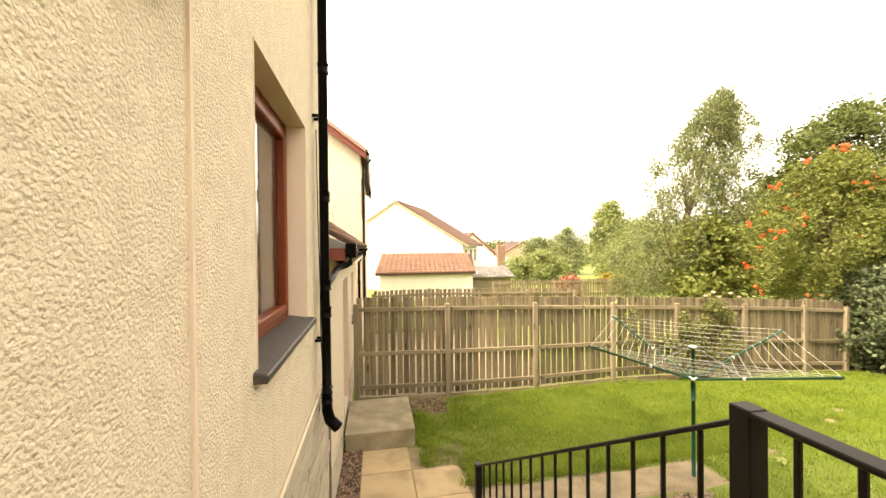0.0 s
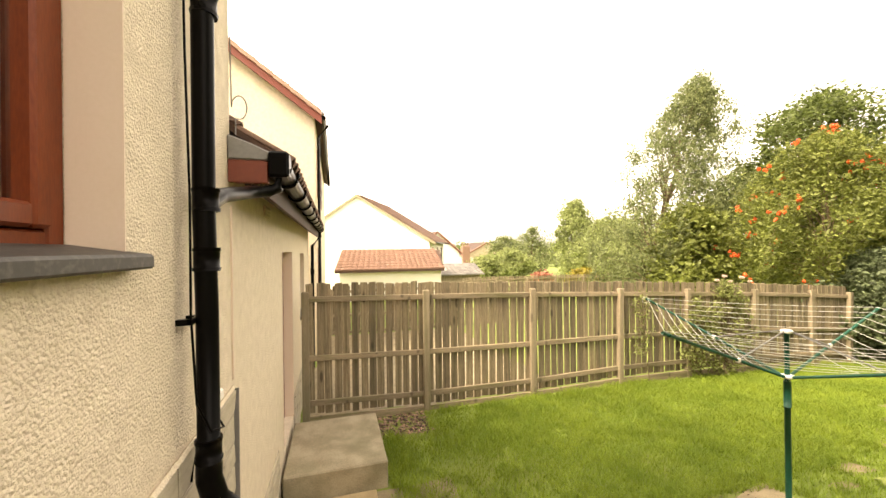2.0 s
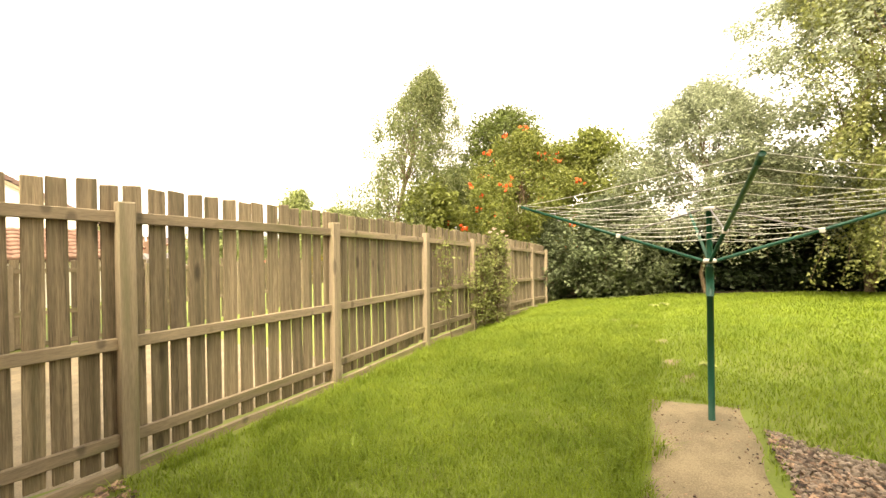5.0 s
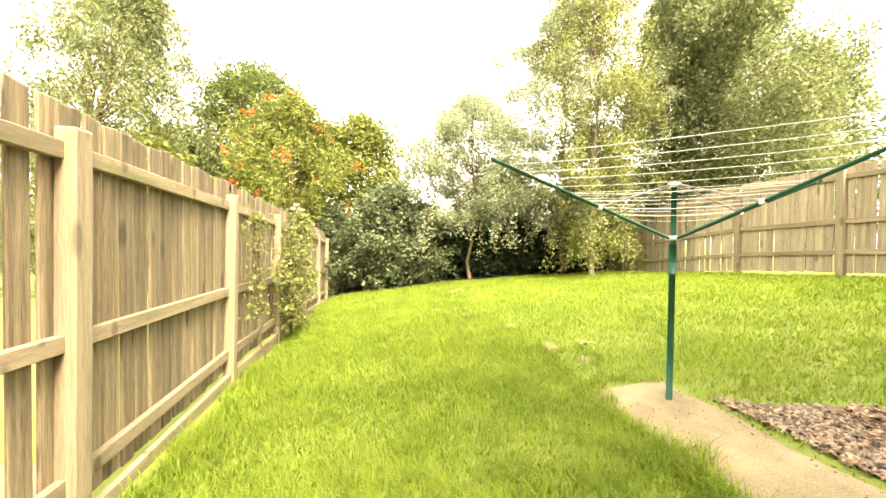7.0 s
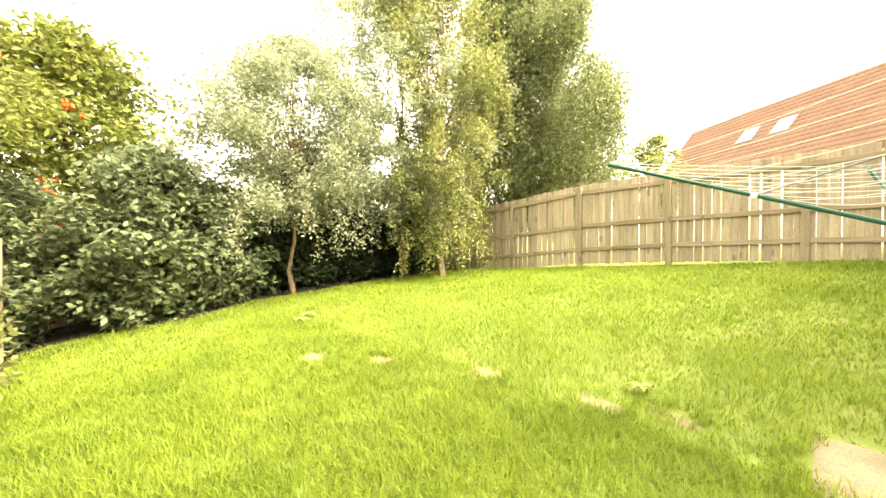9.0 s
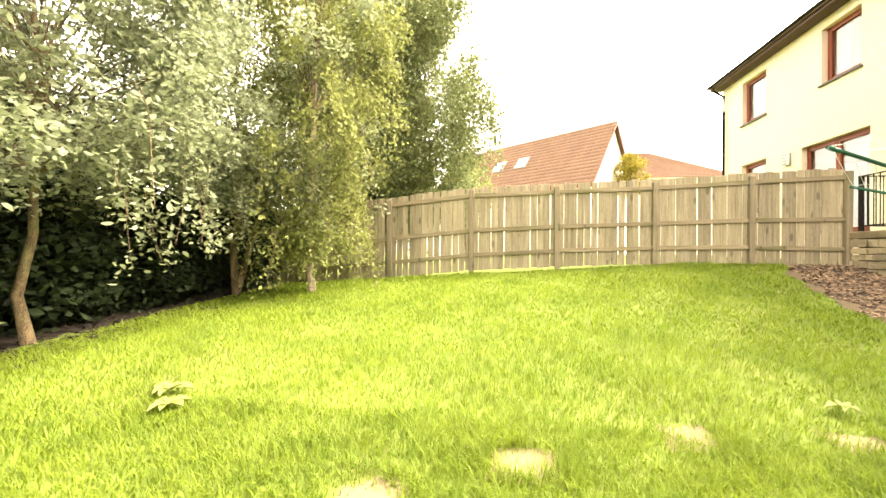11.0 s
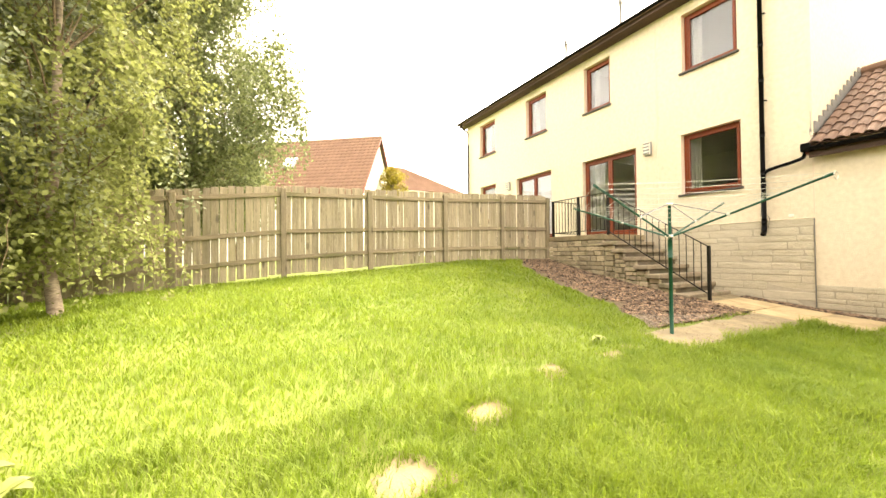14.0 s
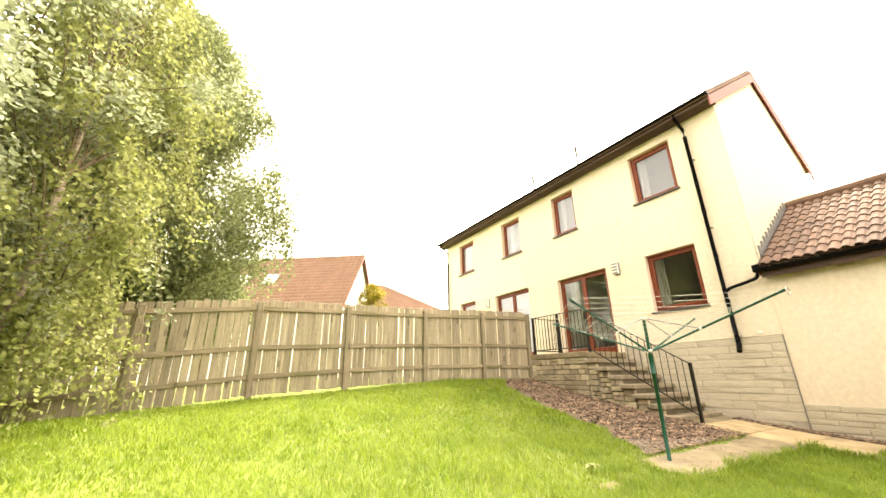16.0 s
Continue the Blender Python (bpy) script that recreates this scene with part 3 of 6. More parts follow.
# the render's drip edge over the stone base, and a thin grey strip at the base's corner
tagged(boxes("trim_drip_edge", [((0.001, 0.98, 1.815), (0.024, HOUSE_R - 0.008, 1.836))], M_ROUGHCAST, bevel=0.01), "rounded drip edge of the roughcast above the stone", "trim", kind="structure")
tagged(boxes("trim_edge_strip", [((0.001, HOUSE_R - 0.004, 0.2), (0.032, HOUSE_R + 0.002, 1.815))], M_LEAD, bevel=0.002), "thin grey strip at the corner of the stone base", "trim", kind="structure")

# ---- roof edge, gutters, pipes ----
tagged(boxes("trim_fascia", [((0.3, HOUSE_L - 0.1, 6.63), (0.325, HOUSE_R + 0.05, 6.83))], M_FASCIA), "dark brown fascia board under the main roof", "trim", kind="structure")
tagged(boxes("trim_soffit", [((0.002, HOUSE_L - 0.1, 6.63), (0.298, HOUSE_R + 0.05, 6.65))], M_FASCIA), "dark brown boarded soffit", "trim", kind="structure")
EXT_Y0 = HOUSE_R + 0.004
tagged(boxes("trim_fascia", [((0.165, EXT_Y0, 2.8), (0.187, EXT_END + 0.1, 2.975))], M_FASCIA), "dark brown fascia board under the extension roof", "trim", kind="structure")
bm = bmesh.new()
sf = [bm.verts.new((x_, y_, z_)) for y_ in (EXT_Y0, EXT_END + 0.1) for x_, z_ in ((0.002, 2.92), (0.163, 2.805), (0.163, 2.825), (0.002, 2.94))]
for q_ in ((0, 1, 2, 3), (7, 6, 5, 4), (0, 4, 5, 1), (1, 5, 6, 2), (2, 6, 7, 3), (3, 7, 4, 0)):
    bm.faces.new([sf[k_] for k_ in q_])
bmesh.ops.recalc_face_normals(bm, faces=bm.faces)
tagged(finish("trim_soffit", bm, M_FASCIA), "brown boarded sloping soffit of the extension", "trim", kind="structure")
tagged(boxes("trim_eave_box", [((0.002, HOUSE_R - 0.05, 2.87), (0.188, HOUSE_R + 0.002, 2.984))], M_REDBOARD, bevel=0.004), "red-brown end box of the extension eaves", "trim", kind="structure")


def barge(name, y, sign):
    bm = bmesh.new()
    prof = [(0.36, EAVE - 0.36 * SLOPE + 0.1), (RIDGE_X, RIDGE_Z + 0.1), (RIDGE_X, RIDGE_Z - 0.2), (0.36, EAVE - 0.36 * SLOPE - 0.14)]
    a = [bm.verts.new((p, y, z)) for p, z in prof]
    b = [bm.verts.new((p, y + 0.03 * sign, z)) for p, z in prof]
    bm.faces.new(a)
    bm.faces.new(b[::-1])
    for i in range(4):
        bm.faces.new((a[i], b[i], b[(i + 1) % 4], a[(i + 1) % 4]))
    bmesh.ops.recalc_face_normals(bm, faces=bm.faces)
    tagged(finish(name, bm, M_REDBOARD), "red-brown bargeboard along the gable verge", "trim", kind="structure")
    bm = bmesh.new()
    prof = [(BACK_X - 0.36, EAVE - 0.36 * BACK_SLOPE + 0.1), (RIDGE_X, RIDGE_Z + 0.1), (RIDGE_X, RIDGE_Z - 0.26), (BACK_X - 0.36, EAVE - 0.36 * BACK_SLOPE - 0.22)]
    a = [bm.verts.new((p, y, z)) for p, z in prof]
    b = [bm.verts.new((p, y + 0.03 * sign, z)) for p, z in prof]
    bm.faces.new(a)
    bm.faces.new(b[::-1])
    for i in range(4):
        bm.faces.new((a[i], b[i], b[(i + 1) % 4], a[(i + 1) % 4]))
    bmesh.ops.recalc_face_normals(bm, faces=bm.faces)
    tagged(finish(name, bm, M_REDBOARD), "red-brown bargeboard along the gable verge", "trim", kind="structure")


barge("trim_bargeboard", HOUSE_R + 0.045, 1)


def gutter(name, y0, y1, x, z, r, label, bracket_step):
    g = thing(name, label, "gutter", (x, y0, z))
    bm = bmesh.new()
    n = 9
    prof = [(math.cos(math.pi + math.pi * k / (n - 1)), math.sin(math.pi + math.pi * k / (n - 1))) for k in range(n)]
    outer = [[bm.verts.new((x + r * c, y, z + r * s)) for c, s in prof] for y in (y0, y1)]
    inner = [[bm.verts.new((x + (r - 0.006) * c, y, z + (r - 0.006) * s)) for c, s in prof] for y in (y0, y1)]
    for k in range(n - 1):
        bm.faces.new((outer[0][k], outer[0][k + 1], outer[1][k + 1], outer[1][k]))
        bm.faces.new((inner[0][k], inner[1][k], inner[1][k + 1], inner[0][k + 1]))
    for e in (0, n - 1):
        bm.faces.new((outer[0][e], outer[1][e], inner[1][e], inner[0][e]))
    for e in (0, 1):
        bm.faces.new(outer[e])
    bmesh.ops.recalc_face_normals(bm, faces=bm.faces)
    part("channel", bm, M_BLACK, g, "", smooth=False)
    y = y0 + 0.25
    while y < y1:
        bm = bmesh.new()
        pts = [(x + (r + 0.006) * c, y, z + (r + 0.006) * s) for c, s in prof]
        tube(bm, [(x - r - 0.004, y, z + 0.03), *pts, (x + r + 0.012, y, z + 0.022)], 0.011, 6)
        part("bracket", bm, M_BLACK, g)
        y += bracket_step
    settle(g)
    return g


gutter("gutter", HOUSE_L - 0.12, HOUSE_R + 0.08, 0.385, 6.77, 0.057, "black half-round plastic gutter along the main eaves", 0.9)
gutter("gutter", EXT_Y0 - 0.02, EXT_END + 0.1, 0.246, 2.955, 0.055, "black half-round plastic gutter along the extension eaves", 0.62)

PY = 2.92
pipe = thing("downpipe", "black plastic downpipe with collars, side branch and angled shoe", "downpipe", (0.08, PY, 1.5))
tubes("pipe", [([(0.08, PY, 6.2), (0.075, PY - 0.006, 2.66), (0.08, PY, 2.3), (0.08, PY, 1.72)], 0.036)], M_BLACK, pipe, "", 14)
tubes("swan_neck", [([(0.385, PY, 6.66), (0.385, PY, 6.58), (0.08, PY, 6.38), (0.08, PY, 6.15)], 0.036)], M_BLACK, pipe, "", 12)
for z in (6.1, 5.0, 4.35, 3.35, 2.66, 2.45, 1.78):
    tubes("collar", [([(0.08, PY, z), (0.08, PY, z + 0.012), (0.08, PY, z + 0.013), (0.08, PY, z + 0.07), (0.08, PY, z + 0.071), (0.08, PY, z + 0.082)], [0.043, 0.045, 0.041, 0.041, 0.045, 0.043])], M_BLACK, pipe, "", 14)
for z in (5.6, 4.0, 2.27):
    boxes("pipe_bracket", [((0.001, PY - 0.055, z), (0.05, PY - 0.036, z + 0.02)), ((0.001, PY + 0.036, z), (0.05, PY + 0.055, z + 0.02)), ((0.036, PY - 0.055, z), (0.046, PY + 0.055, z + 0.02))], M_BLACK, pipe)
tubes("branch", [([(0.085, PY + 0.02, 2.69), (0.1, PY + 0.1, 2.73), (0.108, PY + 0.2, 2.75), (0.115, PY + 0.4, 2.785), (0.135, PY + 0.52, 2.81), (0.19, PY + 0.59, 2.825), (0.232, PY + 0.613, 2.845), (0.242, PY + 0.615, 2.93)], 0.03)], M_BLACK, pipe, "", 12)
boxes("hopper", [((0.192, HOUSE_R - 0.075, 2.9), (0.292, HOUSE_R + 0.05, 3.035))], M_BLACK, pipe, "black gutter outlet box", 0.012)
tubes("shoe", [([(0.08, PY, 1.82), (0.08, PY, 1.72), (0.1, PY, 1.64), (0.16, PY + 0.01, 1.57)], [0.04, 0.042, 0.044, 0.044])], M_BLACK, pipe, "", 14)
settle(pipe)
cable = tubes("cable", [([(0.03, PY - 0.05, 3.9), (0.035, PY - 0.047, 3.2), (0.045, PY - 0.046, 2.7), (0.045, PY - 0.048, 2.3), (0.06, PY - 0.05, 2.0), (0.1, PY - 0.04, 1.9), (0.125, PY + 0.01, 1.89), (0.09, PY + 0.045, 1.93), (0.03, PY + 0.06, 1.86), (0.015, PY + 0.03, 1.7)], 0.004)], M_BLACK, None, "", 6)
tagged(cable, "thin black cable clipped beside the downpipe", "cable")

for y, z_top, x in ((-7.1, 6.2, 0.08), (EXT_END - 0.12, 2.5, 0.08)):
    p2 = thing("downpipe", "slim black downpipe with a bent neck at the eaves", "downpipe", (x, y, gz(0, y)))
    top = 6.66 if z_top > 5 else 2.92
    gxp = 0.385 if z_top > 5 else 0.246
    tubes("pipe", [([(gxp, y, top), (gxp, y, top - 0.1), (x, y, top - 0.3), (x, y, z_top - 0.5), (x, y, gz(0.2, y) + 0.02)], 0.034)], M_BLACK, p2, "", 10)
    tubes("collar", [([(x, y, z_top - 0.45), (x, y, z_top - 0.35)], 0.04)], M_BLACK, p2, "", 10)
    settle(p2)

bm = bmesh.new()
ap = [bm.verts.new((x_, y_, z_)) for y_ in (HOUSE_R - 0.055, HOUSE_R + 0.1) for x_, z_ in ((0.002, 2.986), (0.185, 2.986), (0.2, 3.03), (0.1, 3.075), (0.002, 3.11))]
for q_ in ((0, 1, 2, 3, 4), (9, 8, 7, 6, 5), (0, 5, 6, 1), (1, 6, 7, 2), (2, 7, 8, 3), (3, 8, 9, 4), (4, 9, 5, 0)):
    bm.faces.new([ap[k_] for k_ in q_])
bmesh.ops.recalc_face_normals(bm, faces=bm.faces)
tagged(finish("trim_flashing", bm, M_LEAD, bevel=0.006), "grey dressed lead sheet capping the extension roof's end", "trim", kind="structure")
bm = bmesh.new()
n_fl = 12
for k in range(n_fl):
    t0, t1 = k / n_fl, (k + 1) / n_fl
    xa, xb = -0.04 + (EXT_RIDGE[0] + 0.04) * t0, -0.04 + (EXT_RIDGE[0] + 0.04) * t1
    zm = 3.19 + (EXT_RIDGE[1] - 3.19) * t0 + 0.06
    box(bm, (xb, HOUSE_R + 0.001, zm), (xa, HOUSE_R + 0.025, zm + 0.2))
tagged(finish("trim_step_flashing", bm, M_LEAD), "stepped lead flashing against the gable", "trim", kind="structure")
LOOP = [(0.012, HOUSE_R - 0.02, 3.62), (0.014, HOUSE_R - 0.02, 3.4), (0.016, HOUSE_R - 0.02, 3.26)] + [(0.05 - 0.036 * math.cos(u), HOUSE_R - 0.012, 3.26 + 0.06 * math.sin(u)) for u in np.linspace(0, 5.2, 16)] + [(0.03, HOUSE_R, 3.12)]
tagged(tubes("aerial_cable", [(LOOP, 0.0035)], M_LEAD, None, "", 5), "loose grey cable loop at the roof corner", "cable")
for yy, h in ((-0.6, 0.7), (-2.6, 0.55)):
    v = thing("vent_pipe", "thin grey soil vent pipe standing on the roof", "vent pipe", (-0.9, yy, 7.3))
    zr = EAVE + 0.9 * SLOPE + 0.15
    tubes("pipe", [([(-0.9, yy, zr - 0.1), (-0.9, yy, zr + h)], 0.04)], M_LEAD, v, "", 10)
    tubes("cowl", [([(-0.9, yy, zr + h - 0.02), (-0.9, yy, zr + h + 0.08)], 0.055)], M_LEAD, v, "", 10)
    settle(v)

lampb = thing("wall_lamp", "square white slatted bulkhead lamp, unlit, beside the patio doors", "wall lamp", (0.0, 0.72, 3.55))
boxes("back_plate", [((0.001, 0.64, 3.54), (0.02, 0.8, 3.86))], M_LEAD, lampb, "grey metal back plate", 0.004)
boxes("diffuser", [((0.02, 0.66, 3.56), (0.1, 0.78, 3.84))], M_WHITE, lampb, "white diffuser", 0.01)
for k in range(4):
    boxes("slat", [((0.1, 0.645, 3.57 + 0.075 * k), (0.114, 0.795, 3.6 + 0.075 * k))], M_LEAD, lampb, "", 0.003)
settle(lampb)
copy_thing(lampb, Matrix.Translation((0.0, -4.5, 3.55)))
vent = thing("air_vent", "small buff louvred air vent below the eaves", "air vent", (0.0, 4.61, 2.8))
boxes("vent_frame", [((0.0, 4.51, 2.78), (0.012, 4.71, 2.87))], M_STONE, vent, "", 0.003)
for k in range(3):
    boxes("louvre", [((0.012, 4.52, 2.792 + 0.026 * k), (0.02, 4.7, 2.806 + 0.026 * k))], M_STONE, vent)
settle(vent)
tap = boxes("outlet_box", [((0.003, 3.24, 1.86), (0.03, 3.31, 1.91))], M_PALE, None, "", 0.008)
tagged(tap, "small white plastic outlet box on the wall", "outlet box")

# ---- platform and steps ----
PX, PY0, PY1, PZ = 1.40, -1.1, 0.57, 1.69
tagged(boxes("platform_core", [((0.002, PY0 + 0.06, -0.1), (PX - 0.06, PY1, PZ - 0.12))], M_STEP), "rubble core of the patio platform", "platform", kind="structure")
cope = boxes("platform_coping", [((0.002, PY0 - 0.02, PZ - 0.12), (PX + 0.03, PY1 + 0.02, PZ))], M_CONCRETE, None, "", 0.012)
tagged(cope, "weathered concrete slab topping the stone platform", "platform", kind="structure")
RISE, GOING, SX = 0.168, 0.25, 1.36
stair = thing("stone_steps", "straight flight of worn dark concrete steps beside the house", "steps", (0.7, 1.6, 0.3))
for k in range(1, 8):
    zt, ye = PZ - RISE * k, PY1 + GOING * k
    # riser colour includes the shade that the overhanging tread throws
    boxes("riser", [((0.012, PY1 + GOING * (k - 1) - 0.02, zt - RISE - 0.01), (SX - 0.03, ye - 0.03, zt - 0.086))], M_STEP, stair, "mossy riser, darkened for the shade under the tread")
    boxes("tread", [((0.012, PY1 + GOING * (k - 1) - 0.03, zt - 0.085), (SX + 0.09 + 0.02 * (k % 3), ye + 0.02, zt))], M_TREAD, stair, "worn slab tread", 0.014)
settle(stair)

railing = thing("iron_railing", "black painted iron railing round the platform and down the steps", "railing", (1.25, 0.5, PZ))
RX = 1.3


def bar(name, a, b, half=0.02, flat=None):
    a, b = Vector(a), Vector(b)
    d = b - a
    m = Matrix.Translation((a + b) / 2) @ d.to_track_quat("Z", "Y").to_matrix().to_4x4()
    bm2 = bmesh.new()
    h2 = flat or half
    box(bm2, (-half, -h2, -d.length / 2), (half, h2, d.length / 2), m)
    return part(name, bm2, M_IRON, railing, "", 0.003)


TOP = PZ + 0.92
for px_, py_ in ((RX, -1.05), (RX, -0.23), (RX, 0.6), (0.35, -1.05)):
    bar("post", (px_, py_, PZ - 0.02), (px_, py_, TOP + 0.01), 0.026)
bar("handrail", (RX, -1.05, TOP), (RX, 0.6, TOP), 0.025, 0.007)
bar("handrail", (0.35, -1.05, TOP), (RX, -1.05, TOP), 0.025, 0.007)
bar("lower_rail", (RX, -1.02, PZ + 0.1), (RX, 0.57, PZ + 0.1), 0.018, 0.01)
bar("lower_rail", (0.35, -1.05, PZ + 0.1), (RX, -1.05, PZ + 0.1), 0.018, 0.01)
for k in range(15):
    yy = -1.05 + 1.65 * (k + 1) / 16
    bar("baluster", (RX, yy, PZ + 0.1), (RX, yy, TOP), 0.0065)
for k in range(8):
    xx = 0.35 + 0.95 * (k + 1) / 9
    bar("baluster", (xx, -1.05, PZ + 0.1), (xx, -1.05, TOP), 0.0065)
Y2 = 2.55
Z2 = 1.36
bar("post", (1.2, Y2, gz(1.2, Y2) - 0.05), (1.2, Y2, Z2 + 0.02), 0.024)
bar("handrail", (RX, 0.6, TOP - 0.02), (1.2, Y2, Z2), 0.022, 0.007)
for k in range(15):
    t0 = (k + 1) / 16
    yy, zz, xx = 0.6 + (Y2 - 0.6) * t0, TOP - 0.02 + (Z2 - TOP + 0.02) * t0, RX + (1.2 - RX) * t0
    bar("baluster", (xx, yy, zz - 0.86), (xx, yy, zz), 0.0065)
bar("lower_rail", (RX, 0.63, TOP - 0.88), (1.2, Y2, Z2 - 0.84), 0.016, 0.009)
settle(railing)

# ---- slab step and paths ----
tagged(boxes("door_slab", [((0.03, 5.12, 0.02), (1.0, 6.27, 0.43))], M_SLAB, None, "", 0.012), "thick worn concrete slab step at the side door", "step")
def ground_sheet(name, x0, x1, y0, y1, edge, lift, material, label, cat="ground"):
    """A thin sheet on the ground with an uneven outline."""
    nx_, ny_ = max(3, int((x1 - x0) / 0.08)), max(3, int((y1 - y0) / 0.08))
    U, V = np.meshgrid(np.linspace(-1, 1, nx_), np.linspace(-1, 1, ny_), indexing="ij")
    X, Y = (x0 + x1) / 2 + U * (x1 - x0) / 2, (y0 + y1) / 2 + V * (y1 - y0) / 2
    wob = np.array([[noise.noise((a * 2.5, b * 2.5, x0)) for a, b in zip(r, s)] for r, s in zip(X, Y)])
    X2 = X + edge * wob * np.abs(U) ** 3
    Y2_ = Y + edge * np.roll(wob, 2, 0) * np.abs(V) ** 3
    edge_d = np.minimum(1 - np.abs(U), 1 - np.abs(V))
    Z = ground_z(X2, Y2_) + lift * np.clip(edge_d * 8, -0.4, 1) + 0.002
    v = np.stack([X2, Y2_, Z], -1).reshape(-1, 3)
    i_, j_ = np.meshgrid(np.arange(nx_ - 1), np.arange(ny_ - 1), indexing="ij")
    q = (i_ * ny_ + j_).ravel()
    ob = fast_mesh(name, v, np.stack([q, q + ny_, q + ny_ + 1, q + 1], 1), material, True)
    return tagged(ob, label, cat, kind="structure")


path = thing("path", "buff concrete slab paving along the house wall", "path", (0.7, 4.0, 0.0), kind="structure")
for j in range(4):
    y0 = 2.62 + 0.62 * j
    for x0, x1 in ((0.27, 0.88), (0.89, 1.48)):
        if x0 > 0.5 and j == 3:
            continue
        bm = bmesh.new()
        vs = box(bm, (x0, y0 + 0.006, 0.0), (x1, y0 + 0.614, 0.05))
        lift = random.uniform(-0.006, 0.006)
        for v in vs:
            v.co.z += gz(v.co.x, v.co.y) - 0.03 + lift
        part("paving_slab", bm, M_PAVING, path, "", 0.008)
settle(path)
ground_sheet("path_neighbour", 0.1, 4.2, 7.05, 12.8, 0.1, 0.01, M_CONCRETE, "worn gravel yard behind the low fence", "ground")
ground_sheet("path_concrete", 1.4, 4.36, 3.33, 3.93, 0.08, 0.03, M_CONCRETE, "worn sandy concrete strip leading to the rotary drier", "path")
ground_sheet("path_apron", 0.02, 1.62, 2.3, 5.1, 0.05, 0.006, M_CONCRETE, "sandy worn concrete along the wall and at the steps", "path")


# ---- fences ----
def plank_mesh(name, w, t, h, material, cut=0.0, bevel=0.004):
    bm_ = bmesh.new()
    vs = box(bm_, (-w / 2, -t / 2, 0), (w / 2, t / 2, h))
    for v in vs:
        if v.co.z > h / 2 and v.co.x > 0:
            v.co.z -= cut
    bmesh.ops.bevel(bm_, geom=[e for e in bm_.edges], offset=bevel, segments=1, affect="EDGES")
    me = bpy.data.meshes.new(name)
    bm_.to_mesh(me)
    bm_.free()
    me.materials.append(material)
    return me


PALE_BOARDS = [plank_mesh("board", 0.102, 0.016, 1.0, M_PALEWOOD, c) for c in (0.0, 0.006, -0.005)]
BOARDS = [plank_mesh("board", 0.102, 0.016, h, M_WOOD, c) for h, c in ((1.0, 0.0), (1.0, 0.006), (1.0, -0.005))]
POST_ME = plank_mesh("post", 0.095, 0.085, 1.0, M_POST, 0.0, 0.006)


def piece(name, me, m, parent):
    ob = new(name, me)
    ob.parent = parent
    ob.matrix_local = m
    return ob


